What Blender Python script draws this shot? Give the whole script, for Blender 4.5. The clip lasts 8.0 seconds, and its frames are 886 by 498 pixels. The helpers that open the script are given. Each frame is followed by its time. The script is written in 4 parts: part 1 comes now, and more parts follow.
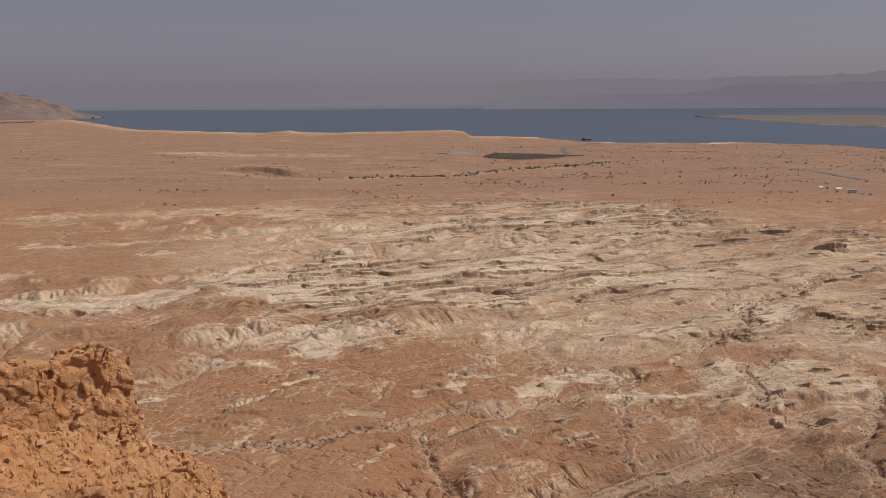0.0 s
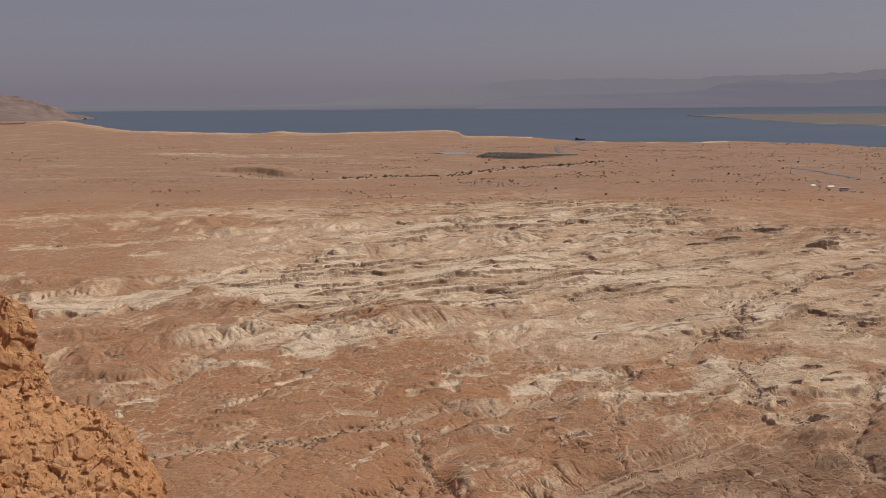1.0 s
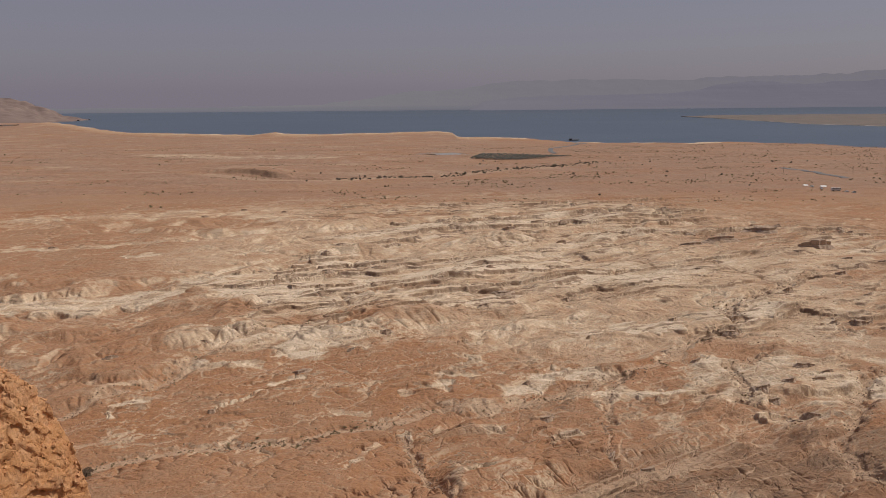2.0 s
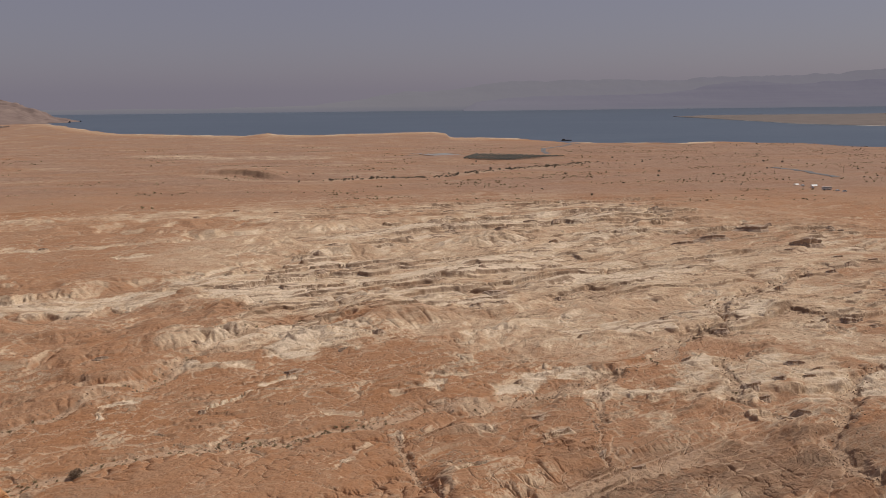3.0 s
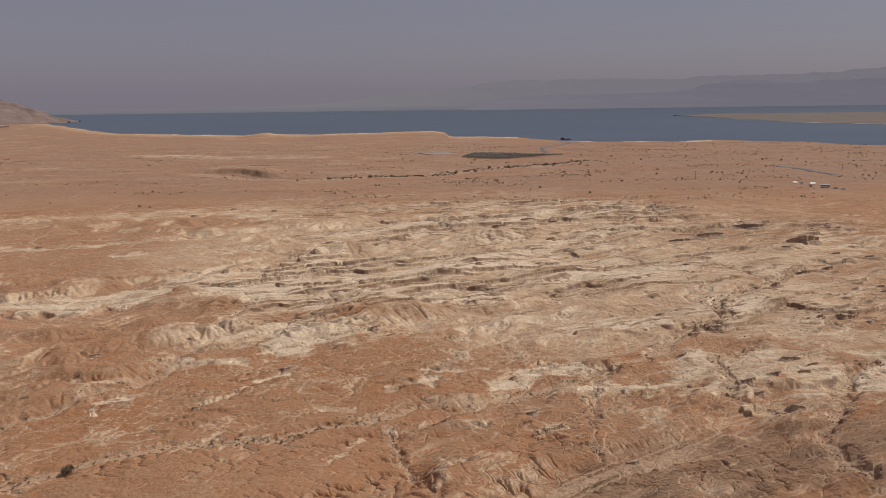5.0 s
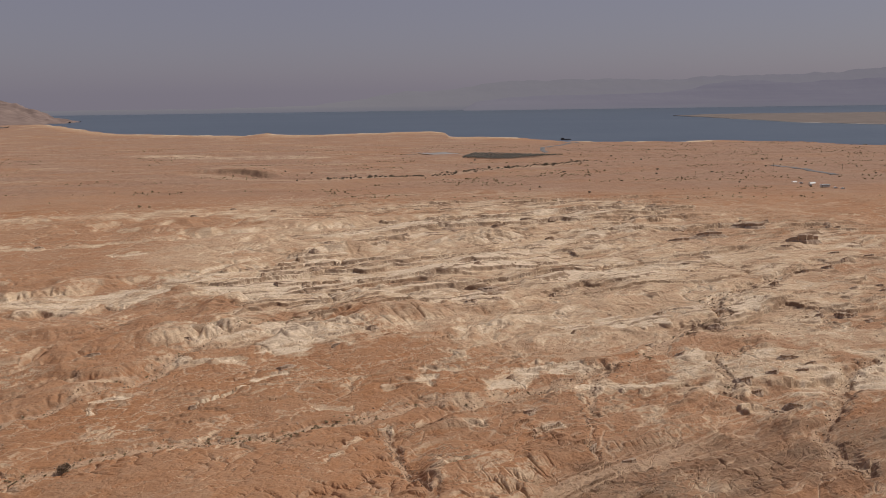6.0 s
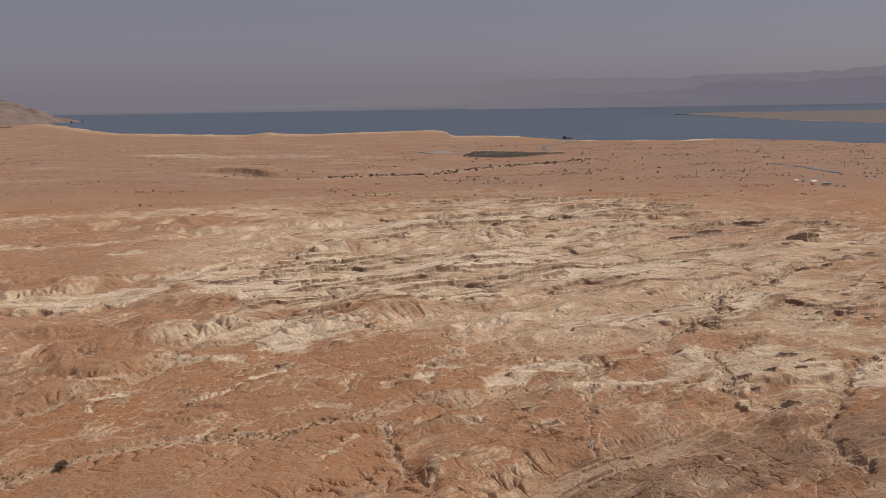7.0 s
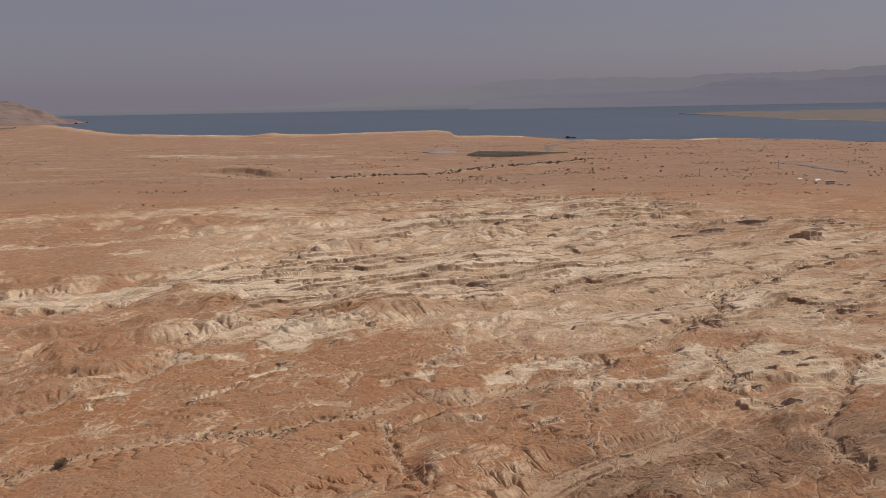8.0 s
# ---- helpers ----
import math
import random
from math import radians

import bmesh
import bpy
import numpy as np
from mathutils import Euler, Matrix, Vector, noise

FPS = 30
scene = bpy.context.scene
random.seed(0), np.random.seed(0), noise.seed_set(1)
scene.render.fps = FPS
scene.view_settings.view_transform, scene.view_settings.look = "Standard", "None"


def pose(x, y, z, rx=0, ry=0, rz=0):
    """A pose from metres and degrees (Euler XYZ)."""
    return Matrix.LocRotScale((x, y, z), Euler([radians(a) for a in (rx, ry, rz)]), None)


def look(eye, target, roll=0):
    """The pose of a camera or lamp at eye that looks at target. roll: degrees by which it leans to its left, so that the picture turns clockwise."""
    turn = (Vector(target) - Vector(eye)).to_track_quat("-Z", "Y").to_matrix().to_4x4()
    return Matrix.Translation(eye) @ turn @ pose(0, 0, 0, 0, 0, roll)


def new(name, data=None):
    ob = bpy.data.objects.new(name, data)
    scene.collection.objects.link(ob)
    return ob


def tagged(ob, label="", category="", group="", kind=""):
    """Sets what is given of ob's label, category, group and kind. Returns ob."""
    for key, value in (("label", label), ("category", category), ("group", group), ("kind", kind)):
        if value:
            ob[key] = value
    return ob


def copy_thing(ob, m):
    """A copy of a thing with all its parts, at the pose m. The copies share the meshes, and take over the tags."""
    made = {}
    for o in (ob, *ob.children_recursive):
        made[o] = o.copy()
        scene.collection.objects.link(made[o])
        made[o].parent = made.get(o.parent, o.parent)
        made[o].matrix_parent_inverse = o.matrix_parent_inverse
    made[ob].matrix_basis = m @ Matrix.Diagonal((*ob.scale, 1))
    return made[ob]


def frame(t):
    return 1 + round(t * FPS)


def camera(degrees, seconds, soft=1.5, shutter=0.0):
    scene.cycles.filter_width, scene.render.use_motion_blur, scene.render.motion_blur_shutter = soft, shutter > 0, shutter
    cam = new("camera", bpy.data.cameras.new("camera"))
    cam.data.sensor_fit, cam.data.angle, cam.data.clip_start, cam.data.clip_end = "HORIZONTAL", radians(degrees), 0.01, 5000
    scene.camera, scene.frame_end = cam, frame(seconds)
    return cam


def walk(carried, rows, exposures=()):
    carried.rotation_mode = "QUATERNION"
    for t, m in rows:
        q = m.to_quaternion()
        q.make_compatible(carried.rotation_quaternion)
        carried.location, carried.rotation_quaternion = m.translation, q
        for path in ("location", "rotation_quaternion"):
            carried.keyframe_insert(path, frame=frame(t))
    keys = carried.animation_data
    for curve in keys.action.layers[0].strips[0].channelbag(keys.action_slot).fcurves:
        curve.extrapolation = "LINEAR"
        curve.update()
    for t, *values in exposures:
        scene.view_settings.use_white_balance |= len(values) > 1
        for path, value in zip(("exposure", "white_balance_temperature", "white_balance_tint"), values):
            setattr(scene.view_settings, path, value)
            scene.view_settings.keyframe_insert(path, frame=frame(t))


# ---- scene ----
cam = camera(62.0, 8.0, soft=0.8)

# seconds, x, y, z, yaw, pitch, roll: a slow glide to the right, sinking
PATH = [
    (0.0, 0.000, 0.000, 130.000, 0.000, -12.300, 0.270),
    (0.5, 0.292, 0.039, 129.791, -0.419, -12.255, 0.341),
    (1.0, 0.606, 0.075, 129.572, -0.482, -12.301, 0.425),
    (1.5, 0.942, 0.108, 129.345, -0.679, -12.276, 0.423),
    (2.8, 1.919, 0.184, 128.711, -1.322, -12.125, 0.611),
    (3.0, 2.082, 0.194, 128.608, -1.451, -12.157, 0.600),
    (3.5, 2.506, 0.218, 128.344, -1.745, -12.167, 0.636),
    (4.0, 2.952, 0.239, 128.071, -1.674, -12.197, 0.656),
    (4.5, 3.420, 0.257, 127.788, -1.503, -12.204, 0.676),
    (6.0, 4.956, 0.298, 126.887, -1.425, -12.157, 0.750),
    (6.5, 5.512, 0.307, 126.568, -1.132, -12.146, 0.817),
    (7.0, 6.089, 0.313, 126.240, -1.282, -12.223, 0.843),
    (7.5, 6.689, 0.316, 125.903, -1.137, -12.190, 0.953),
    (8.0, 7.311, 0.317, 125.557, -1.005, -12.204, 0.992),
]
walk(cam, [(t, pose(x, y, z, 90 + pitch, roll, yaw)) for t, x, y, z, yaw, pitch, roll in PATH])

# ---- light: high sun from the right, dusty sky ----
SUN_TO = Vector((0.68, 0.20, 0.86)).normalized()
world = bpy.data.worlds.new("dusty_sky")
scene.world = world
world.use_nodes = True
wn = world.node_tree
wn.nodes.clear()
sky = wn.nodes.new("ShaderNodeTexSky")
sky.sky_type = "NISHITA"
sky.sun_disc = False
sky.sun_elevation = math.asin(SUN_TO.z)
sky.sun_rotation = math.atan2(SUN_TO.x, SUN_TO.y)
sky.air_density, sky.dust_density, sky.ozone_density = 1.0, 1.4, 4.0
bg_sky = wn.nodes.new("ShaderNodeBackground")
bg_sky.inputs["Strength"].default_value = 0.016
bg_dust = wn.nodes.new("ShaderNodeBackground")
bg_dust.inputs["Color"].default_value = (0.695, 0.618, 0.775, 1)
bg_dust.inputs["Strength"].default_value = 0.24
add = wn.nodes.new("ShaderNodeAddShader")
wout = wn.nodes.new("ShaderNodeOutputWorld")
wn.links.new(sky.outputs[0], bg_sky.inputs["Color"])
wn.links.new(bg_sky.outputs[0], add.inputs[0])
wn.links.new(bg_dust.outputs[0], add.inputs[1])
wn.links.new(add.outputs[0], wout.inputs["Surface"])

sun = new("sun", bpy.data.lights.new("sun", "SUN"))
sun.data.energy, sun.data.angle, sun.data.color = 3.3, radians(0.7), (1.0, 0.948, 0.89)
sun.matrix_world = look(SUN_TO * 400, (0, 0, 0))
scene.view_settings.exposure = 0.0


# ---- materials ----
class Nodes:
    """A small wrapper to write node materials in few lines."""

    def __init__(self, name):
        self.mat = bpy.data.materials.new(name)
        self.mat.use_nodes = True
        self.tree = self.mat.node_tree
        self.bsdf = self.tree.nodes["Principled BSDF"]
        self.where = self.tree.nodes.new("ShaderNodeNewGeometry").outputs["Position"]

    def put(self, socket, value):
        if hasattr(value, "is_linked"):
            self.tree.links.new(value, socket)
        elif isinstance(value, (tuple, list)) and len(value) == 3 and socket.type == "RGBA":
            socket.default_value = (*value, 1)
        else:
            socket.default_value = value

    def node(self, kind, **inputs):
        n = self.tree.nodes.new(kind)
        for key, value in inputs.items():
            self.put(n.inputs[key.replace("_", " ")], value)
        return n

    def attribute(self, name):
        n = self.tree.nodes.new("ShaderNodeAttribute")
        n.attribute_name = name
        return n.outputs["Fac"]

    def scaled(self, x, y, z):
        n = self.node("ShaderNodeMapping", Vector=self.where)
        n.inputs["Scale"].default_value = (x, y, z)
        return n.outputs[0]

    def noise(self, scale, detail=4.0, rough=0.6, warp=0.0, vector=None):
        return self.node("ShaderNodeTexNoise", Vector=vector or self.where, Scale=scale, Detail=detail, Roughness=rough,
                         Distortion=warp).outputs["Fac"]

    def cells(self, scale, feature="F1", vector=None):
        n = self.tree.nodes.new("ShaderNodeTexVoronoi")
        n.feature = feature
        self.put(n.inputs["Vector"], vector or self.where)
        self.put(n.inputs["Scale"], scale)
        return n.outputs["Distance"]

    def ramp(self, value, low, high, a=0.0, b=1.0):
        n = self.node("ShaderNodeMapRange", Value=value, From_Min=low, From_Max=high, To_Min=a, To_Max=b)
        return n.outputs[0]

    def math(self, op, a, b=0.0):
        n = self.tree.nodes.new("ShaderNodeMath")
        n.operation = op
        self.put(n.inputs[0], a)
        self.put(n.inputs[1], b)
        return n.outputs[0]

    def mix(self, factor, a, b, blend="MIX"):
        n = self.tree.nodes.new("ShaderNodeMix")
        n.data_type, n.blend_type = "RGBA", blend
        self.put(n.inputs[0], factor)
        self.put(n.inputs[6], a)
        self.put(n.inputs[7], b)
        return n.outputs[2]

    def done(self, colour, rough=0.9, spec=0.2, bump=None, depth=0.05, strength=1.0):
        self.put(self.bsdf.inputs["Base Color"], colour)
        self.put(self.bsdf.inputs["Roughness"], rough)
        self.put(self.bsdf.inputs["Specular IOR Level"], spec)
        if bump is not None:
            b = self.node("ShaderNodeBump", Height=bump, Distance=depth, Strength=strength)
            self.tree.links.new(b.outputs[0], self.bsdf.inputs["Normal"])
        return self.mat


def ground_material():
    n = Nodes("desert_ground")
    marl, wash, rust = n.attribute("marl"), n.attribute("wash"), n.attribute("rust")
    ledge, stony = n.attribute("ledge"), n.attribute("stony")
    big, mid = n.noise(0.012, 5), n.noise(0.07, 6, 0.66, 0.8)
    streak = n.noise(1.0, 6, 0.68, 0.5, n.scaled(0.10, 0.28, 0.28))
    fine = n.noise(0.75, 5, 0.72, 0.3)
    brown = n.mix(n.ramp(big, 0.35, 0.65), (0.345, 0.172, 0.087), (0.385, 0.220, 0.127))
    brown = n.mix(n.math("MULTIPLY", rust, 0.9), brown, (0.350, 0.172, 0.084))
    brown = n.mix(n.ramp(streak, 0.48, 0.75, 0, 0.4), brown, (0.44, 0.275, 0.17))
    brown = n.mix(n.ramp(mid, 0.55, 0.72, 0, 0.25), brown, (0.29, 0.145, 0.08))
    pale = n.mix(n.ramp(streak, 0.30, 0.68), (0.50, 0.352, 0.226), (0.63, 0.48, 0.325))
    pale = n.mix(n.ramp(big, 0.42, 0.62, 0, 0.5), pale, (0.555, 0.40, 0.262))
    edge = n.math("ADD", marl, n.ramp(mid, 0.25, 0.75, -0.22, 0.22))
    edge = n.math("ADD", edge, n.ramp(streak, 0.25, 0.75, -0.14, 0.14))
    colour = n.mix(n.ramp(edge, 0.22, 0.74), brown, pale)
    colour = n.mix(n.ramp(edge, 0.80, 1.15, 0.0, 0.9), colour, (0.70, 0.56, 0.405))
    colour = n.mix(n.math("MULTIPLY", stony, n.ramp(streak, 0.3, 0.7, 0.95, 0.6)), colour, n.mix(n.ramp(mid, 0.35, 0.65), (0.262, 0.164, 0.116), (0.325, 0.212, 0.155)))
    gravel = n.mix(n.ramp(fine, 0.35, 0.65), (0.46, 0.315, 0.20), (0.58, 0.43, 0.295))
    colour = n.mix(n.math("MULTIPLY", wash, n.ramp(mid, 0.2, 0.6, 0.7, 1.0)), colour, gravel)
    # dark beds and gravel laid bare, with shade of scarps and banks painted in
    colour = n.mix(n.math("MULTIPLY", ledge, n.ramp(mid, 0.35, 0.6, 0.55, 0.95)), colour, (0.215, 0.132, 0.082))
    beds = n.noise(1.0, 3, 0.6, 0.2, n.scaled(0.03, 0.03, 1.6))
    colour = n.mix(n.ramp(beds, 0.40, 0.65, 0.0, 0.3), colour, (0.34, 0.25, 0.17))
    colour = n.mix(n.ramp(fine, 0.50, 0.68, 0.0, 0.30), colour, (0.55, 0.47, 0.42), "MULTIPLY")
    grit = n.noise(2.2, 4, 0.7, 0.2)
    colour = n.mix(n.ramp(grit, 0.52, 0.66, 0.0, 0.36), colour, (0.58, 0.48, 0.41), "MULTIPLY")
    rough_ground = n.math("ADD", n.noise(0.35, 7, 0.72, 0.4), n.math("ADD", n.math("MULTIPLY", streak, 0.5), n.math("MULTIPLY", n.noise(1.5, 4, 0.65), 0.45)))
    return n.done(colour, 0.95, 0.1, rough_ground, 0.55, 0.9)


def cliff_material():
    """Limestone broken into blocks: joints at two sizes, facets that tilt from block to block, dust on what is weathered."""
    n = Nodes("ochre_limestone")
    big, mid, fine = n.noise(1.1, 5, 0.6, 0.5), n.noise(7.0, 6, 0.65, 0.4), n.noise(60.0, 4, 0.7)
    stir = n.node("ShaderNodeTexNoise", Vector=n.where, Scale=3.0, Detail=4.0).outputs["Color"]
    bent = n.tree.nodes.new("ShaderNodeVectorMath")
    bent.operation = "MULTIPLY_ADD"
    n.put(bent.inputs[0], stir)
    bent.inputs[1].default_value = (0.30, 0.30, 0.22)
    n.put(bent.inputs[2], n.where)
    bent = bent.outputs[0]
    joints = n.ramp(n.cells(4.5, "DISTANCE_TO_EDGE", bent), 0.0, 0.03)
    cracks = n.ramp(n.cells(15.0, "DISTANCE_TO_EDGE", bent), 0.0, 0.05)
    facet = n.cells(12.0, "F1", bent)
    colour = n.mix(n.ramp(big, 0.35, 0.68), (0.53, 0.250, 0.100), (0.60, 0.325, 0.150))
    colour = n.mix(n.ramp(mid, 0.42, 0.72, 0, 0.7), colour, (0.63, 0.40, 0.235))
    colour = n.mix(n.ramp(n.noise(3.0, 4, 0.6, 1.2), 0.56, 0.72, 0, 0.6), colour, (0.44, 0.19, 0.085))
    colour = n.mix(n.ramp(fine, 0.3, 0.7, 0.0, 0.35), colour, (0.26, 0.13, 0.06))
    colour = n.mix(n.ramp(n.math("MULTIPLY", joints, cracks), 0.0, 0.7, 0.10, 0.0), colour, (0.24, 0.11, 0.05))
    chips = n.math("ADD", n.noise(24.0, 6, 0.72, 0.3), n.math("MULTIPLY", facet, 0.25))
    chips = n.math("ADD", chips, n.math("ADD", n.math("MULTIPLY", joints, 0.22), n.math("MULTIPLY", cracks, 0.06)))
    return n.done(colour, 0.92, 0.15, chips, 0.03, 0.7)


def stone_material(name, a, b, c, scale):
    n = Nodes(name)
    per = n.node("ShaderNodeObjectInfo").outputs["Random"]
    base = n.mix(per, a, b)
    colour = n.mix(n.ramp(n.noise(scale, 5, 0.65, 0.3), 0.38, 0.7, 0, 0.7), base, c)
    return n.done(colour, 0.93, 0.15, n.noise(scale * 3, 5, 0.7), 0.25 / scale, 0.9)


def water_material():
    n = Nodes("salt_lake_water")
    swell = n.noise(1.0, 4, 0.6, 0.2, n.scaled(0.012, 0.03, 0.02))
    colour = n.mix(n.ramp(n.noise(1.0, 3, 0.5, 0.3, n.scaled(0.0012, 0.004, 0.01)), 0.35, 0.65), (0.066, 0.091, 0.121), (0.080, 0.105, 0.135))
    return n.done(colour, 0.35, 0.12, swell, 2.0, 0.5)


def plain_material(name, a, b, scale, rough=0.9, spec=0.2, depth=0.02):
    n = Nodes(name)
    colour = n.mix(n.ramp(n.noise(scale, 5, 0.65, 0.3), 0.32, 0.68), a, b)
    return n.done(colour, rough, spec, n.noise(scale * 4, 4, 0.65), depth, 0.6)


def leaf_material(name, a, b):
    n = Nodes(name)
    per = n.node("ShaderNodeObjectInfo").outputs["Random"]
    isle = n.tree.nodes.new("ShaderNodeNewGeometry").outputs["Random Per Island"]
    colour = n.mix(n.math("ADD", n.math("MULTIPLY", per, 0.5), n.math("MULTIPLY", isle, 0.5)), a, b)
    return n.done(colour, 0.75, 0.2)


GROUND = ground_material()
CLIFF = cliff_material()
MARL_ROCK = stone_material("grey_marl_rock", (0.33, 0.235, 0.165), (0.42, 0.31, 0.22), (0.52, 0.40, 0.29), 0.5)
WATER = water_material()


def banded_material(name, a, b, c):
    """Bare mountain rock in level beds, with pale fans."""
    n = Nodes(name)
    beds = n.noise(1.0, 4, 0.6, 0.3, n.scaled(0.0015, 0.0015, 0.045))
    colour = n.mix(n.ramp(beds, 0.35, 0.65), a, b)
    colour = n.mix(n.ramp(n.noise(0.004, 5, 0.6, 0.4), 0.45, 0.7, 0, 0.8), colour, c)
    return n.done(colour, 1.0, 0.0)


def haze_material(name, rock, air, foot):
    """Rock with many kilometres of lit dust painted in: faint level beds glow in the air's colour, ever paler to the
    west.
    """
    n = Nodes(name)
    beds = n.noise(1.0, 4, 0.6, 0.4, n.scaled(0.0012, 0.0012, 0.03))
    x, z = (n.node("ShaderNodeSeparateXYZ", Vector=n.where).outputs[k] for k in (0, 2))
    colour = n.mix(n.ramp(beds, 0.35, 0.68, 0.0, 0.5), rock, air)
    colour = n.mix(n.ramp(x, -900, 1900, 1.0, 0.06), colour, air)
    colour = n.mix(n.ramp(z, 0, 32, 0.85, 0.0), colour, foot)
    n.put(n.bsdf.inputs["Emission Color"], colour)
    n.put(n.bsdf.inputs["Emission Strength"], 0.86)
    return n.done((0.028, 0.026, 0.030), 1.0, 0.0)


# both ranges carry their haze as emission, blended down to a lake tone
FAR_MOUNTAIN = haze_material("far_mountain_haze_glow", (0.190, 0.179, 0.212), (0.204, 0.195, 0.212), (0.150, 0.154, 0.186))
FOOTHILL = haze_material("far_foothill_haze_glow", (0.160, 0.149, 0.190), (0.206, 0.195, 0.225), (0.172, 0.168, 0.200))
HEADLAND = banded_material("headland_rock", (0.20, 0.148, 0.130), (0.255, 0.190, 0.160), (0.225, 0.165, 0.140))
SPIT = plain_material("grey_mud_flat", (0.150, 0.122, 0.106), (0.195, 0.160, 0.137), 0.012, 0.95, 0.1, 0.3)
SALT = plain_material("salt_crust", (0.26, 0.225, 0.20), (0.46, 0.42, 0.38), 0.02)
ASPHALT = plain_material("faded_asphalt", (0.13, 0.13, 0.135), (0.19, 0.185, 0.18), 0.3)
SHRUB_LEAF = leaf_material("dry_shrub_leaf", (0.23, 0.175, 0.095), (0.34, 0.265, 0.155))
TREE_LEAF = leaf_material("acacia_leaf", (0.150, 0.122, 0.092), (0.215, 0.178, 0.132))
GROVE_LEAF = leaf_material("hazy_palm_leaf", (0.25, 0.205, 0.19), (0.31, 0.255, 0.23))
PALM_LEAF = leaf_material("palm_leaf", (0.085, 0.080, 0.066), (0.115, 0.107, 0.088))
BOULDER = plain_material("wash_boulder", (0.24, 0.16, 0.105), (0.36, 0.25, 0.17), 0.7)
BARK = plain_material("dry_bark", (0.13, 0.09, 0.06), (0.20, 0.15, 0.10), 6.0)


# ---- noise on arrays ----
SHUFFLE = np.random.RandomState(5).permutation(4096).astype(np.int32)
SPOKES = np.random.RandomState(6).uniform(0, 2 * math.pi, 4096)
SPOKE_X, SPOKE_Y = (1.5 * np.cos(SPOKES)).astype(np.float32), (1.5 * np.sin(SPOKES)).astype(np.float32)


def perlin(x, y, seed=0):
    """Gradient noise, about -1 to 1."""
    x0, y0 = np.floor(x), np.floor(y)
    fx, fy = (x - x0).astype(np.float32), (y - y0).astype(np.float32)
    ix, iy = x0.astype(np.int32) + np.int32(seed * 131), y0.astype(np.int32) + np.int32(seed * 71)
    u, v = fx * fx * fx * (fx * (fx * 6 - 15) + 10), fy * fy * fy * (fy * (fy * 6 - 15) + 10)
    left, right = SHUFFLE[ix & 4095], SHUFFLE[(ix + 1) & 4095]

    def corner(row, dx, dy):
        h = SHUFFLE[(row + iy + dy) & 4095]
        return SPOKE_X[h] * (fx - dx) + SPOKE_Y[h] * (fy - dy)

    low = corner(left, 0, 0)
    low += u * (corner(right, 1, 0) - low)
    high = corner(left, 0, 1)
    high += u * (corner(right, 1, 1) - high)
    return low + v * (high - low)


def fbm(x, y, octaves=4, seed=0, gain=0.5):
    total, size = np.zeros_like(x), 1.0
    for k in range(octaves):
        total += size * perlin(x, y, seed + k)
        x, y, size = x * 2.03 + 11.3, y * 2.03 - 7.1, size * gain
    return total


def billow(x, y, octaves=4, seed=0, gain=0.5):
    """Rounded backs between sharp furrows, from 0."""
    total, size = np.zeros_like(x), 1.0
    for k in range(octaves):
        total += size * np.abs(perlin(x, y, seed + k))
        x, y, size = x * 2.07 + 5.2, y * 2.07 + 3.9, size * gain
    return total


def step(low, high, value):
    t = np.clip((value - low) / (high - low), 0, 1)
    return t * t * (3 - 2 * t)


def off_line(x, y, line):
    """Distance to a line of points, and how far along it that is, from 0 to 1."""
    best, along = np.full(x.shape, 1e9, np.float32), np.zeros(x.shape, np.float32)
    n = len(line) - 1
    for k in range(n):
        (ax, ay), (bx, by) = line[k], line[k + 1]
        dx, dy = bx - ax, by - ay
        t = np.clip(((x - ax) * dx + (y - ay) * dy) / (dx * dx + dy * dy), 0, 1)
        d = np.hypot(x - ax - t * dx, y - ay - t * dy)
        along = np.where(d < best, (k + t) / n, along)
        best = np.minimum(best, d)
    return best, along


def near_line(x, y, line, reach):
    """Distance to a line of points, worked out only within reach of it; elsewhere very large."""
    ax, ay = np.array(line).T
    close = np.flatnonzero((x > ax.min() - reach) & (x < ax.max() + reach) & (y > ay.min() - reach) & (y < ay.max() + reach))
    d = np.full(x.shape, 1e6, np.float32)
    if len(close):
        d[close] = off_line(x[close], y[close], line)[0]
    return d


def strip(x, y, line, width):
    """1 on a broad line, fading to 0 past its width."""
    return 1 - step(0.55 * width, 1.15 * width, near_line(x, y, line, 1.2 * width))


# ---- the plan of the valley ----
WADI_MAIN = [(-98, 149), (-91, 158), (-79, 167), (-63, 175), (-46, 177), (-35, 177), (-24, 188), (-14, 191), (2, 201), (18, 201), (26, 207), (36, 210), (55, 223), (70, 233), (81, 241), (96, 261)]
WADI_BACK = [(-119, 189), (-106, 196), (-94, 215), (-85, 219), (-83, 234), (-78, 263), (-70, 273), (-60, 287), (-47, 291)]
GULLY_EAST = [(214, 379), (177, 346), (157, 331), (143, 314), (128, 308), (123, 289), (125, 282), (108, 268), (96, 261)]
GULLY_SIDE = [(120, 246), (101, 234), (98, 216), (96, 207), (92, 201), (99, 194), (101, 186)]
GULLY_RIM = [(169, 238), (147, 223), (133, 210), (124, 201), (119, 187), (110, 175), (103, 171), (100, 164), (99, 154), (99, 143)]
GULLY_SOUTH = [(-7, 183), (-5, 175), (-4, 167), (0, 161), (3, 155), (6, 147)]
GULLY_MID = [(70, 233), (59, 219), (53, 205), (49, 189), (46, 175), (47, 166)]
TREE_WADI = [(-300, 985), (-232, 932), (-191, 903), (-126, 886), (-73, 899), (-33, 915), (9, 924), (54, 958), (103, 1013), (172, 1052), (250, 1129)]
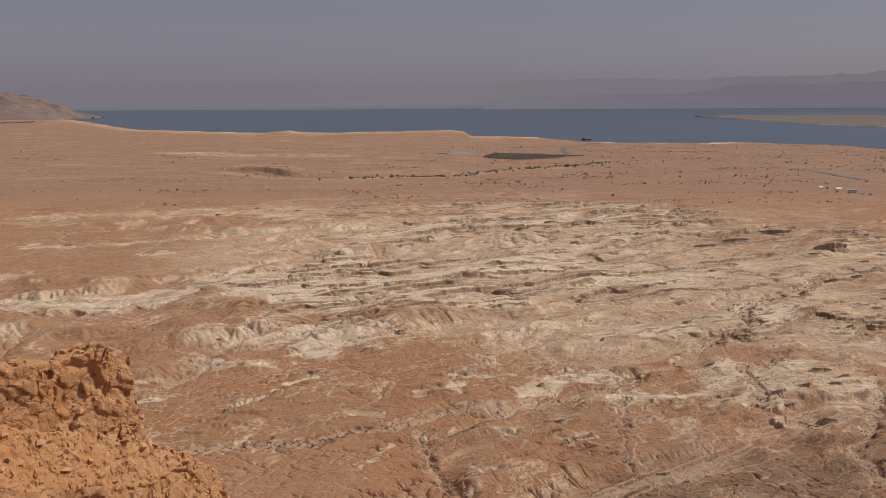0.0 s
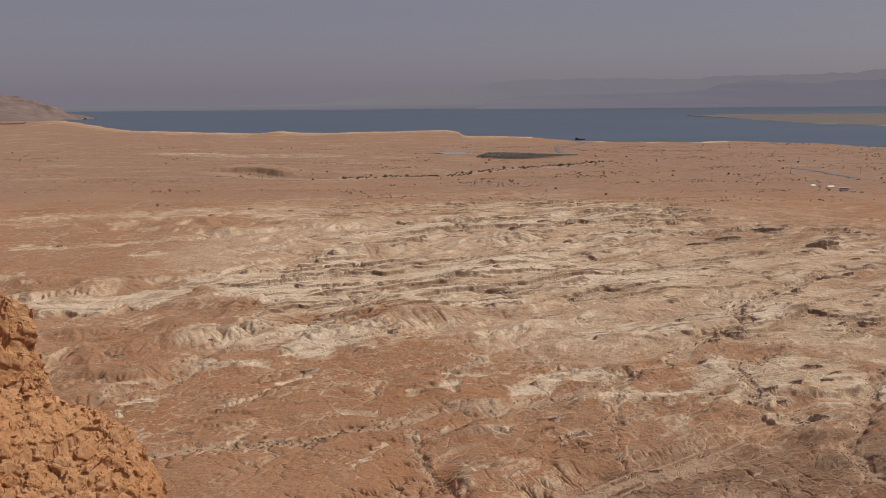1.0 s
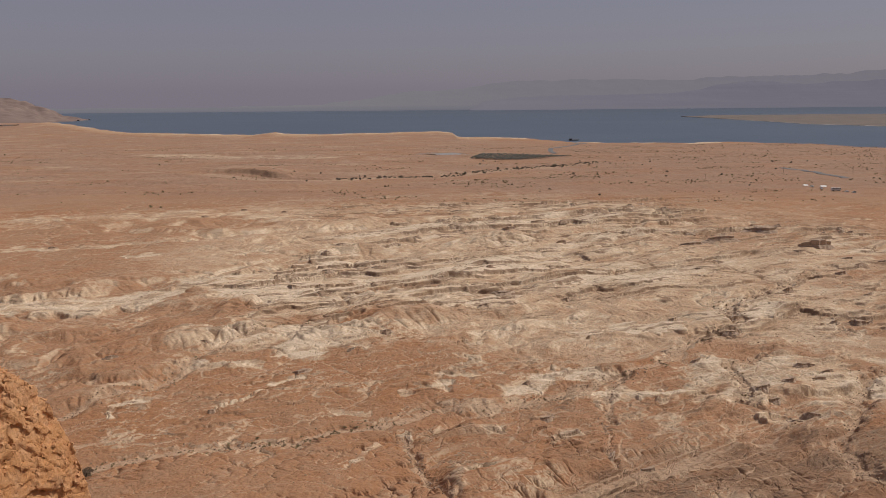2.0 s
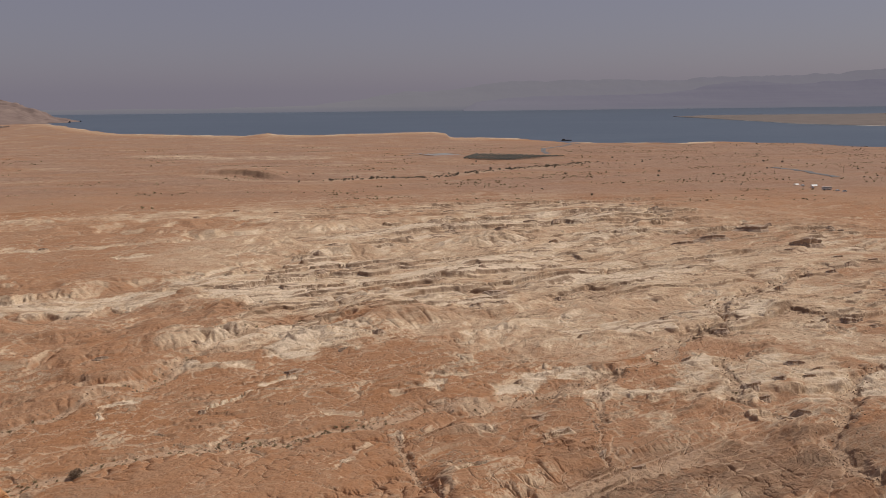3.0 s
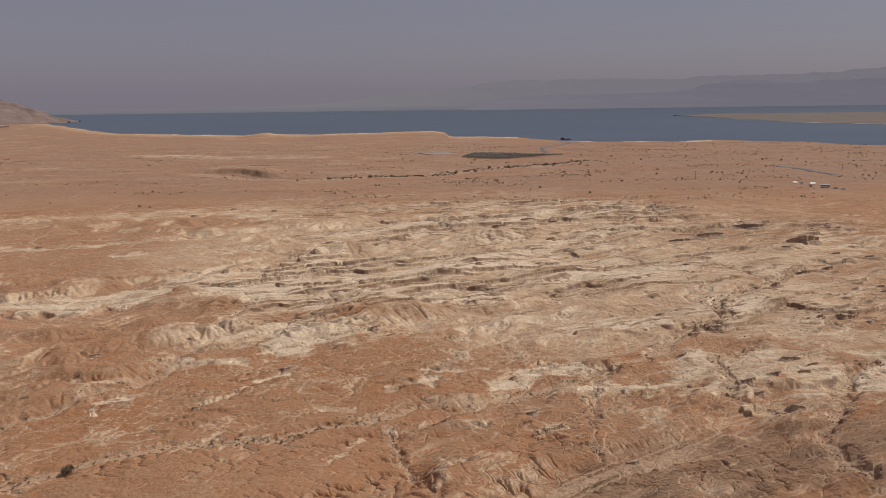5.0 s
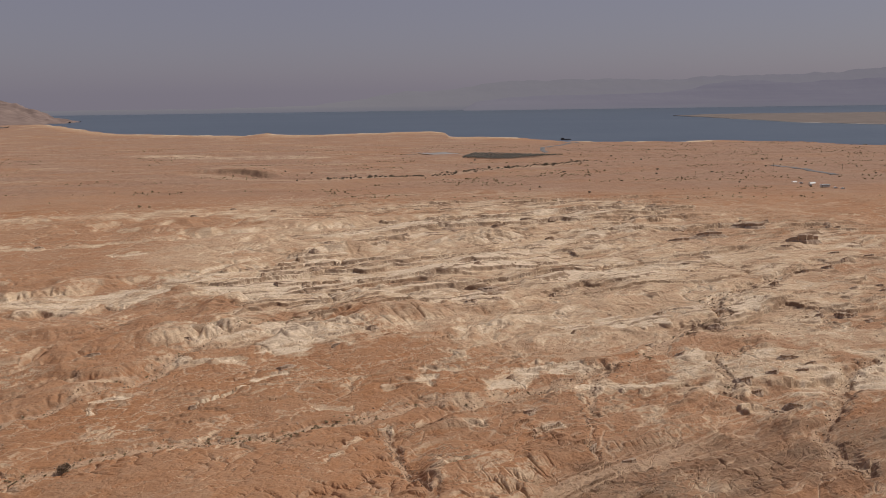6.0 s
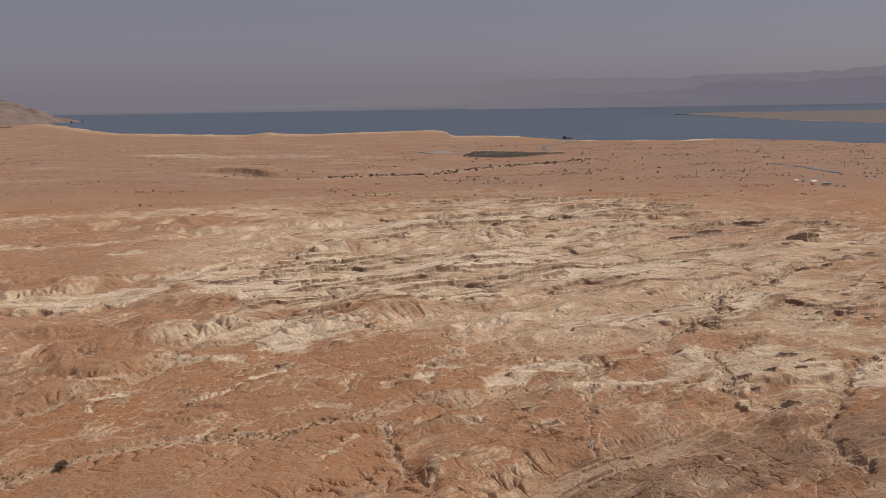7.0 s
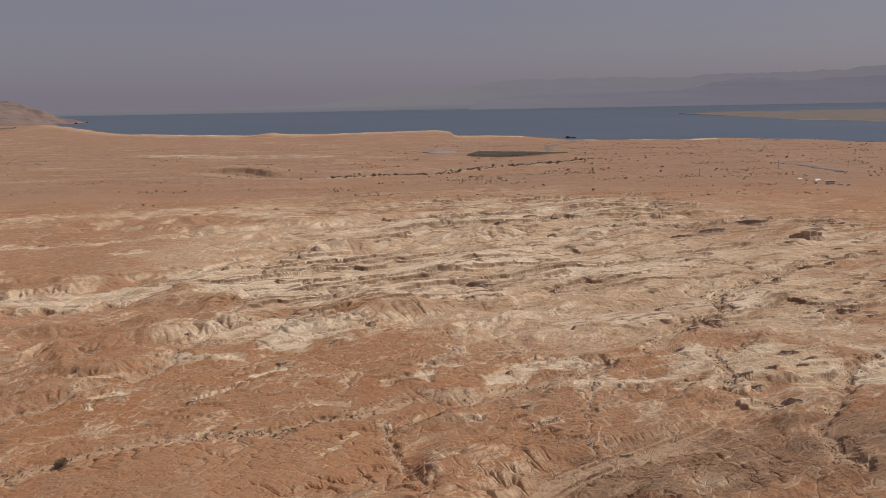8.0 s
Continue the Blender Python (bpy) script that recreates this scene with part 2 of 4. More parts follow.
CREEKS = ((WADI_MAIN, 2.2, 0.9), (WADI_BACK, 1.9, 1.3), (GULLY_EAST, 2.2, 1.9), (GULLY_SIDE, 1.5, 1.0),
          (GULLY_RIM, 1.6, 1.4), (GULLY_SOUTH, 1.3, 0.7), (GULLY_MID, 1.1, 0.5), (TREE_WADI, 16.0, 1.8))
SHORE = [(-2600, 3950), (-2019, 3723), (-1777, 3461), (-1537, 3174), (-1226, 2739), (-1018, 2476), (-796, 2362), (-539, 2246), (-500, 2386), (-445, 2282),
         (-386, 2240), (-222, 2290), (21, 2358), (64, 2284), (72, 2100), (82, 2075), (231, 1999), (323, 1866), (350, 1818), (477, 1773), (612, 1766), (770, 1754),
         (835, 1664), (845, 1560), (908, 1501), (931, 1467), (1600, 1300), (5000, 900)]
SPUR = [(-2.95, 4.6), (-5.3, 0.4), (-9.0, -6.0), (-16.0, -18.0)]


def base_height(y):
    return np.interp(y, [-200, 100, 450, 1000, 1900, 5000], [43.5, 39.4, 34.8, 22.2, 0.6, -2])


def shore_y(x):
    return np.interp(x, [p[0] for p in SHORE], [p[1] for p in SHORE])


def bench(x, y, u, v, length, seed):
    """Cuestas: a scarp that faces the path, scalloped into alcoves, then a back that falls away. Gives the height from 0 to 1, a tone for each bench and its scarp."""
    phase = v / length + 0.6 * fbm(u / (4.5 * length), v / (1.8 * length), 3, seed) + 0.34 * (billow(x / (1.1 * length), y / (0.9 * length), 2, seed + 3, 0.5) - 0.4)
    phase += 0.9 / length * fbm(x / 9, y / 8, 3, seed + 7, 0.45)
    k = np.floor(phase)
    f = phase - k
    high = step(-0.20, 0.30, perlin(u / (2.9 * length) + 3.7 * k, k * 1.7 + 0.5, seed + 11))
    lip = (1.1 - 0.5 * high + 4.5e-6 * y * y) / length
    tone = perlin(k * 0.37 + 0.3, u / 160.0, seed + 13)
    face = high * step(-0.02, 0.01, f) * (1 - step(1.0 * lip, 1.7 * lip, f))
    return (0.10 + 0.90 * high) * step(0, lip, f) * (1 - f) ** 0.9, tone, face


RIDGES_WEST = (
    ([(-182, 313), (-163, 324), (-141, 332), (-119, 344), (-94, 349), (-64, 365)], 13, 1.2),
    ([(-125, 361), (-98, 365), (-68, 391), (-45, 401)], 9, 1.05),
    ([(-64, 308), (-45, 311), (-21, 320), (5, 328), (29, 335)], 11, 0.95),
    ([(-90, 297), (-75, 302), (-58, 305)], 6.5, 0.95),
    ([(-10, 304), (9, 307)], 6, 1.1),
    ([(-79, 277), (-66, 287), (-46, 275), (-31, 277)], 8, 0.75),
    ([(-53, 252), (-42, 259), (-29, 261)], 7, 0.85),
    ([(-261, 454), (-237, 449), (-216, 456), (-199, 464)], 9, 0.68),
    ([(-173, 422), (-163, 426)], 6, 1.0),
    ([(-175, 386), (-166, 381)], 4.5, 0.85),
    ([(-139, 444), (-109, 433), (-74, 421)], 10, 0.75),
)
FIELDS_BACK = (
    ([(-186, 467), (-163, 475), (-132, 483)], 11, 0.65),
    ([(-62, 353), (-36, 375), (5, 372), (47, 382), (89, 378)], 50, 1.0),
    ([(-64, 300), (-20, 314), (30, 326)], 20, 0.8),
    ([(-72, 262), (-35, 270), (-10, 262)], 13, 0.68),
    ([(-59, 412), (-14, 401)], 17, 1.15),
    ([(-53, 475), (-9, 498), (43, 525), (109, 546), (180, 568)], 52, 0.76),
    ([(-321, 563), (-274, 573), (-221, 582), (-161, 607), (-107, 618)], 36, 0.5),
    ([(-101, 584), (-21, 608), (76, 633), (176, 640)], 54, 0.66),
    ([(95, 392), (151, 419), (223, 430), (266, 409)], 115, 0.62),
    ([(97, 341), (157, 354), (215, 327)], 47, 0.68),
    ([(132, 282), (157, 272), (178, 264)], 31, 0.72),
)
PATCHES_FRONT = (
    ([(58, 279), (73, 284), (88, 273)], 11, 1.05),
    ([(13, 261), (24, 269), (35, 272)], 6, 0.95),
    ([(10, 237), (18, 245), (29, 252)], 4.2, 0.95),
    ([(4, 229), (17, 228)], 2.6, 0.9),
    ([(30, 222), (41, 227), (56, 229)], 8, 1.15),
    ([(54, 209), (72, 213), (89, 212), (93, 203)], 7.5, 0.8),
    ([(102, 226), (120, 220), (132, 209), (154, 228)], 22, 0.92),
    ([(103, 186), (112, 179)], 8, 0.7),
    ([(-5, 213), (2, 217)], 3.6, 0.9),
    ([(-19, 168), (-13, 176)], 1.8, 0.8),
)
SPOTS_FRONT = (
    ([(16, 189), (19, 188)], 3.2, 0.95),
    ([(-9, 184), (-5, 181)], 1.3, 1.1),
    ([(33, 180), (41, 182)], 3.4, 0.8),
    ([(6, 158), (14, 165)], 1.5, 0.65),
    ([(27, 156), (30, 157)], 2.0, 0.75),
    ([(37, 156), (42, 150)], 1.6, 0.65),
    ([(-93, 199), (-91, 204), (-85, 207)], 1.8, 1.25),
    ([(-51, 220), (-47, 225), (-42, 228)], 2.2, 1.3),
    ([(-63, 201), (-54, 209), (-50, 215)], 0.9, 1.1),
    ([(-115, 241), (-112, 243)], 2.8, 1.0),
    ([(-84, 231), (-81, 241)], 3.0, 0.85),
    ([(-77, 234), (-70, 241), (-61, 238)], 5.0, 0.75),
    ([(-113, 221), (-98, 218), (-93, 222)], 4.6, 0.55),
    ([(-29, 199), (-16, 200)], 2.0, 0.5),
)
BROWN_LINES = (
    ([(-210, 364), (-172, 373), (-135, 389), (-93, 408)], 27, 0.95),
    ([(-285, 497), (-234, 511), (-177, 514)], 13, 0.6),
    ([(-172, 294), (-133, 284), (-104, 298), (-83, 309)], 13, 0.85),
    ([(-28, 292), (-9, 280), (25, 289), (61, 296)], 7, 0.9),
    ([(-27, 239), (-12, 249), (4, 268)], 12, 0.8),
    ([(32, 247), (53, 252), (74, 254), (91, 256)], 7.5, 0.9),
    ([(23, 260), (49, 276)], 5, 0.7),
    ([(25, 182), (28, 180)], 4.5, 0.9),
    ([(75, 302), (100, 305), (128, 313)], 9, 0.6),
    ([(161, 336), (126, 308), (111, 300)], 4, 0.6),
)


def folded(x, y):
    """The plan's coordinates, bent a little, and those along and across the strike of the beds."""
    wx = x + 8 * fbm(x / 60, y / 60, 3, 11) + 1.4 * fbm(x / 9, y / 9, 3, 17)
    wy = y + 6 * fbm(x / 60, y / 60, 3, 23) + 1.2 * fbm(x / 9, y / 9, 3, 29)
    lean = 0.52 - 0.26 * step(420, 560, y)
    return wx, wy, 0.89 * wx + 0.45 * wy, (wy - lean * wx) / 1.1


def soils(x, y, wx, wy):
    """Shares of pale marl country, of level gravel and of the rust-coloured fan."""
    pale = 0.06 * np.ones_like(x)
    patchy = np.clip(0.85 + 0.6 * fbm(wx / 15, wy / 8, 4, 33, 0.6), 0.15, 1.15)
    bend_x, bend_y = fbm(x / 17, y / 17, 4, 111, 0.6), fbm(x / 17, y / 17, 4, 115, 0.6)
    for line, width, share in RIDGES_WEST + FIELDS_BACK + PATCHES_FRONT + SPOTS_FRONT:
        sway = min(0.8 * width + 1.8, 9.0)
        pale = np.maximum(pale, share * strip(x + sway * bend_x, y + sway * bend_y, line, width) * (np.maximum(patchy, 0.65) if share > 1 and width > 4 else patchy if width < 20 else 0.5 + 0.5 * patchy))
    for line, width, share in BROWN_LINES:
        sway = min(0.75 * width, 7.0)
        pale = pale * (1 - share * strip(x - sway * bend_y, y + sway * bend_x, line, width))
    flat = np.maximum(strip(wx, wy, [(-330, 490), (-190, 430), (-140, 420)], 60), strip(wx, wy, [(-90, 166), (-40, 178), (0, 200)], 9))
    flat = np.maximum(flat, 0.85 * strip(wx, wy, [(-80, 142), (-45, 158), (-15, 166)], 17))
    fan = strip(wx, wy, [(-95, 172), (-62, 205), (-25, 224), (12, 234)], 29)
    return pale, flat, fan


def creek_line(x, y, line, width, k):
    """Distance to the winding bed of a creek."""
    ax, ay = np.array(line).T
    reach = 2.4 * width + 9
    close = np.flatnonzero((x > ax.min() - reach) & (x < ax.max() + reach) & (y > ay.min() - reach) & (y < ay.max() + reach))
    d = np.full(x.shape, 1e6, np.float32)
    if len(close):
        px, py = x[close], y[close]
        d[close] = off_line(px + 2.6 * fbm(px / 11, py / 11, 4, 101 + k, 0.6), py + 2.6 * fbm(px / 11, py / 11, 4, 111 + k, 0.6), line)[0]
    return d


def swells(x, y):
    """The valley before rain has cut it: a plain that falls to the lake, with hills and the main creeks."""
    wx, wy, u, v = folded(x, y)
    pale, flat, fan = soils(x, y, wx, wy)
    far = step(640, 900, y)
    z = base_height(y) + 1.2 * fbm(x / 110, y / 110, 3, 41) * (1 - far) + 2.6 * step(205, 150, y) * step(40, -50, x)
    hx, hy = x + 6 * fbm(x / 30, y / 30, 2, 71), y + 6 * fbm(x / 30, y / 30, 2, 73)
    hu, hv = 0.86 * hx + 0.5 * hy, 0.86 * hy - 0.5 * hx
    hills = 0.5 + fbm(hu / 60, hv / 24, 4, 77, 0.42)
    tall = 5.4 * (1 - 0.9 * flat) * (1 - 0.78 * fan) * (1 - 0.72 * step(0.3, 0.75, pale)) * step(720, 480, y) * np.interp(x - 0.4 * (y - 200), [20, 70], [1.0, 0.45])
    z += tall * (hills - 0.45)
    z += 1.5 * fbm(x / 150, y / 60, 4, 83) * far * step(0, 500, shore_y(x) - y)
    up = y - np.interp(x, [-345, -289, -241, -203, -150], [1008, 996, 972, 930, 905]) + 4 * fbm(x / 20, y / 20, 3, 85)
    z += 5.5 * step(0, 16, up) * step(160, 40, up) * step(-345, -270, x) * step(-165, -205, x)
    hold = np.maximum(step(0.25, 0.65, pale), 0.3 * step(250, 300, y) * step(-260, -60, x)) * (1 - far)
    hold = hold * (1 - 0.6 * step(-60, -130, x) * np.maximum(step(380, 430, y), 0.8))
    one, tone1, face1 = bench(x, y, u, v, 46.0, 51)
    two, tone2, face2 = bench(x, y, u, v, 19.0, 251)
    rank = np.interp(y, [150, 240, 340, 520], [0.55, 0.82, 1.0, 1.25])
    z += hold * rank * (0.9 * one + 0.35 * two - 1.4)
    for k, (line, width, depth) in enumerate(CREEKS):
        d = creek_line(x, y, line, width, k)
        z -= depth * (1 - step(0.7 * width, 1.7 * width, d))
    return z, (wx, wy, u, v), (pale, flat, fan), hold, (one, two), (tone1, tone2), np.maximum(face1, face2)


def rain(z, size, rounds, power):
    """Cuts gullies into heights on a grid: water runs from cell to cell, down and out, and wears its bed. Gives heights and water."""
    rows, cols = z.shape
    n = rows * cols
    cell = (size * size).ravel().tolist()
    around = [-cols - 1, -cols, -cols + 1, -1, 1, cols - 1, cols, cols + 1]
    rim = np.zeros((rows, cols), bool)
    rim[0], rim[-1], rim[:, 0], rim[:, -1] = True, True, True, True
    rim_list = np.flatnonzero(rim.ravel()).tolist()
    water = None
    for _ in range(rounds):
        h = z.ravel().tolist()
        into = [-1] * n
        for i in rim_list:
            into[i] = i
        floor_z = min(h)
        shelf = [int((q - floor_z) * 60) for q in h]
        queue = [[] for _ in range(max(shelf) + 1)]
        for i in rim_list:
            queue[shelf[i]].append(i)
        order = []
        for level, waiting in enumerate(queue):
            for i in waiting:
                order.append(i)
                for d in around:
                    j = i + d
                    if 0 <= j < n and into[j] < 0:
                        into[j] = i
                        queue[shelf[j] if shelf[j] > level else level].append(j)
        water = cell[:]
        for i in reversed(order):
            j = into[i]
            if j != i:
                water[j] += water[i]
        wear = (power * np.sqrt(np.array(water)) / size.ravel()).tolist()
        for i in order:
            j = into[i]
            if j != i:
                f = wear[i]
                h[i] = (h[i] + f * h[j]) / (1 + f)
        z = np.array(h).reshape(rows, cols)
        soft = z.copy()
        soft[1:-1, 1:-1] = 0.25 * (z[:-2, 1:-1] + z[2:, 1:-1] + z[1:-1, :-2] + z[1:-1, 2:])
        z = 0.91 * z + 0.09 * soft
    return z, np.array(water).reshape(rows, cols)


RAIN_TURN = np.radians(np.linspace(-35, 35.5, 600))
RAIN_FAR = np.linspace(math.log(128.0), math.log(760.0), 760)


def build_rain():
    ll, tt = np.meshgrid(RAIN_FAR, RAIN_TURN, indexing="ij")
    r = np.exp(ll)
    x, y = (r * np.sin(tt)).astype(np.float32), (r * np.cos(tt)).astype(np.float32)
    z = swells(x.ravel(), y.ravel())[0].reshape(r.shape).astype(np.float64)
    z += 0.25 * fbm(x / 3, y / 3, 3, 171)
    size = r * (RAIN_FAR[1] - RAIN_FAR[0])
    cut, water = rain(z, size, RAIN_ROUNDS, RAIN_POWER)
    broad = cut.copy()
    for axis, reach in ((0, 14), (1, 14)):
        for _ in range(2):
            total = np.cumsum(np.pad(broad, [(reach + 1, reach) if a == axis else (0, 0) for a in (0, 1)], mode="edge"), axis=axis)
            broad = (np.take(total, range(2 * reach + 1, total.shape[axis]), axis) - np.take(total, range(0, total.shape[axis] - 2 * reach - 1), axis)) / (2 * reach + 1)
    return (cut - z).astype(np.float32), np.log(water / size).astype(np.float32), (cut - broad).astype(np.float32)


def from_rain(table, x, y):
    """A value of the rain grid at points of the plan, and how far inside the grid they lie."""
    i = (np.log(np.maximum(np.hypot(x, y), 1.0)) - RAIN_FAR[0]) / (RAIN_FAR[1] - RAIN_FAR[0])
    j = (np.arctan2(x, y) - RAIN_TURN[0]) / (RAIN_TURN[1] - RAIN_TURN[0])
    rows, cols = table.shape
    inside = step(0, 12, i) * step(0, 40, rows - 1 - i) * step(0, 8, j) * step(0, 8, cols - 1 - j)
    i, j = np.clip(i, 0, rows - 1.001), np.clip(j, 0, cols - 1.001)
    i0, j0 = i.astype(np.int32), j.astype(np.int32)
    fi, fj = (i - i0).astype(np.float32), (j - j0).astype(np.float32)
    top = table[i0, j0] * (1 - fj) + table[i0, j0 + 1] * fj
    low = table[i0 + 1, j0] * (1 - fj) + table[i0 + 1, j0 + 1] * fj
    return (top * (1 - fi) + low * fi), inside


RAIN_ROUNDS, RAIN_POWER = 5, 0.125
RAIN_CUT, RAIN_WATER, RAIN_RISE = build_rain()


def hx_across(x, y):
    return 0.9 * x - 0.44 * y


def hx_along(x, y):
    return 0.44 * x + 0.9 * y


def bend(x, y):
    return fbm(x / 24, y / 24, 2, 209)


def valley(x, y):
    """Height and the shares of marl, wash gravel and rust at points of the plan."""
    z, (wx, wy, u, v), (pale, flat, fan), hold, (one, two), (tone1, tone2), face = swells(x, y)
    far = step(640, 900, y)
    near = 1 - far
    pale = np.clip(pale + (0.12 + 0.2 * step(0.1, 0.5, pale)) * fbm(u / 50, v / 13, 4, 31) * step(0, 60, 760 - y), 0, 1.3)
    pale = pale * near + far * np.clip(0.34 + 0.36 * fbm(x / 150, y / 50, 6, 37, 0.7), 0, 1.0)
    pale = np.maximum(pale, far * strip(wx, wy, [(-520, 1420), (-380, 1330), (-200, 1300)], 55) * np.clip(0.8 + 0.5 * fbm(x / 30, y / 14, 3, 39), 0, 1.1))
    pale = np.maximum(pale, 0.62 * step(260, 30, shore_y(x) - y))

    cut, inside = from_rain(RAIN_CUT, x, y)
    rise = from_rain(RAIN_RISE, x, y)[0] * inside
    z += cut * inside * (1 - 0.4 * hold)
    stream = step(2.5, 3.5, from_rain(RAIN_WATER, x, y)[0]) * inside
    z += 0.13 * fbm(x / 2.6, y / 2.2, 3, 173, 0.6) * step(800, 500, y) + 0.45 * fbm(x / 11, y / 11, 3, 177, 0.6) * step(660, 800, y)
    three, tone3, face3 = bench(x, y, u, v, 8.5, 351)
    z += hold * (1 - 0.6 * stream) * np.interp(y, [150, 240, 340, 520], [0.55, 0.82, 1.0, 1.25]) * (1.35 * one + 1.25 * two + 0.75 * three * step(-0.3, 0.2, tone2))
    four, tone4, face4 = bench(x, y, u, v, 5.2, 451)
    small = step(420, 260, y) * step(-0.3, 0.1, fbm(x / 34, y / 26, 3, 175)) * (1 - 0.85 * flat) * (1 - 0.6 * stream)
    z += 0.85 * small * four
    pale = pale + 0.22 * small * tone4
    nib = step(0.35, 0.8, face4) * small * (0.5 + 0.4 * hold)
    broken = strip(x + 7 * fbm(x / 20, y / 20, 3, 193), y + 7 * fbm(x / 20, y / 20, 3, 195), [(72, 172), (105, 195), (125, 218), (165, 255)], 34)
    lumps = 2.6 * fbm(hx_across(x, y) / 19, hx_along(x, y) / 10, 4, 197, 0.48)
    stair = np.floor(lumps) + step(0.0, 0.22, lumps - np.floor(lumps))
    z += broken * (1 - 0.7 * stream) * 0.24 * (stair + 0.6 * lumps) * step(-0.1, 0.3, perlin(x / 26, y / 20, 203))
    front = step(270, 215, y) * step(-10, 45, x)
    pale = pale + front * 0.50 * fbm(x / 15 + 0.4 * bend(x, y), y / 8, 5, 205, 0.6)
    z += front * 0.9 * (0.55 - billow(x / 16, y / 11, 4, 207, 0.5)) * (1 - 0.6 * stream)
    pale = pale - 0.16 * broken * step(0.3, 0.8, perlin(x / 9, y / 6, 199))
    # scarp faces: darker exposed beds, with their shade painted in
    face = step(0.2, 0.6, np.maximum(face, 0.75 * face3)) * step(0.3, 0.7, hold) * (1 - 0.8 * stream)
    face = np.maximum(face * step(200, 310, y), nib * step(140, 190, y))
    pale = np.clip(pale + hold * (0.3 * tone1 + 0.4 * tone2 + 0.25 * tone3) + 0.30 * np.clip(rise, -1.5, 1.5) * near * (0.3 + 0.7 * hold), 0, 1.3)
    pale = np.maximum(pale, (0.56 + 0.12 * tone1) * near * np.maximum(strip(wx, wy, [(-60, 450), (80, 480), (230, 520)], 135), strip(wx, wy, [(40, 300), (150, 330), (240, 400)], 70)))
    pale = np.maximum(pale, 0.5 * strip(wx, wy, [(-120, 640), (100, 700), (330, 690)], 75) * np.clip(0.9 + 0.5 * fbm(u / 60, v / 20, 3, 187), 0, 1.2))
    pale = pale - 0.24 * step(130, 240, x) * step(290, 380, y) - 0.16 * step(600, 680, y)
    pale = pale * (1 - 0.75 * strip(wx, wy, [(34, 158), (70, 168), (130, 156), (170, 186)], 20))

    # low banks that face the path on the far plain, towards the shore
    shelf, _, _ = bench(x, y, u, v, 70.0, 551)
    z += 2.4 * shelf * step(1080, 1180, y) * step(90, 240, shore_y(x) - y) * step(120, 320, x)

    # washes
    wash = 0.75 * stream * (1 - 0.6 * hold)
    a, b = 0.91 * x + 0.41 * y, 0.91 * y - 0.41 * x
    a2, b2 = a + 6 * fbm(x / 16, y / 16, 3, 91), b + 4 * fbm(x / 16, y / 16, 3, 93)
    thread = np.minimum(np.abs(perlin(a2 / 30, b2 / 7.0, 95)), 1.4 * np.abs(perlin(a2 / 20 + 9, b2 / 4.6, 97)))
    thread = (1 - step(0.0, 0.05, thread)) * (1 - hold) * step(420, 300, y) * (1 - 0.7 * flat)
    z -= 0.22 * thread
    wash = np.maximum(wash, thread * np.maximum(step(-0.3, 0.3, fbm(x / 50, y / 50, 2, 99)), fan))
    for k, (line, width, depth) in enumerate(CREEKS):
        d = creek_line(x, y, line, width, k)
        if width < 9:
            bank = step(0.95 * width, 1.15 * width, d) * step(1.75 * width, 1.4 * width, d)
            # steep gully banks get a painted line of shade
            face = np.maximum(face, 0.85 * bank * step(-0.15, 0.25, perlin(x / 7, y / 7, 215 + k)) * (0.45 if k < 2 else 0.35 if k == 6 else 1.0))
        wash = np.maximum(wash, (0.45 if width > 9 else 0.72) * (1 - step(0.4 * width, 0.95 * width, d)))
    rust = np.clip(0.5 + 0.7 * fbm(x / 70, y / 50, 3, 131) + 0.6 * fan, 0, 1) * step(330, 240, y) * (1 - 0.85 * step(20, 70, x))

    # the long bank's shadow, painted dark along its front
    up = y - np.interp(x, [-345, -289, -241, -203, -150], [1008, 996, 972, 930, 905]) + 4 * fbm(x / 20, y / 20, 3, 85)
    face = np.maximum(face, 0.9 * step(-2, 2, up) * step(18, 12, up) * step(-285, -255, x) * step(-180, -200, x))

    # the foot of the mountain rises to the east of the gullies
    z += 0.0021 * np.clip(x - 45, 0, 80) ** 2 * step(210, 140, y)

    # the shore and the lake bed
    bed = y - shore_y(x) + 24 * fbm(x / 110, y / 160, 5, 141, 0.62)
    z = np.where(bed > -120, z * (1 - step(-120, 0, bed)) + step(-120, 0, bed) * 0.5, z)
    z -= 6 * step(-8, 90, bed)
    z = np.where(bed < -10, np.maximum(z, 0.7), z)
    stony = np.maximum(0.9 * step(600, 780, y) * np.clip(0.75 + 0.5 * fbm(x / 180, y / 70, 4, 147) + 0.25 * step(0, 400, x), 0, 1) * (1 - step(200, 60, shore_y(x) - y) * step(10, -10, bed)), 0)
    stony = stony * (1 - 0.5 * step(0.55, 0.85, pale))
    salt = step(-45, -20, bed) * (1 - step(5, 20, bed)) * step(-0.1, 0.3, fbm(x / 90, y / 200, 3, 149))
    pale, stony = np.maximum(pale, 0.95 * salt), stony * (1 - salt)
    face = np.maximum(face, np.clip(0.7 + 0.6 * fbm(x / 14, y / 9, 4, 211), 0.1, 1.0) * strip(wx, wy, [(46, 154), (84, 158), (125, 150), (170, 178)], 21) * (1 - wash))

    # talus and the cliff massif behind the path
    r = np.hypot(x, y)
    back = step(40, -30, y + 0.25 * np.abs(x) + 6 * fbm(x / 20, y / 20, 3, 151))
    z += 14 * step(128, 60, r)
    z = z * (1 - back) + back * np.maximum(z, 60)
    wall = step(-7, -15, y + 2.5 * fbm(x / 9, y / 9, 4, 153))
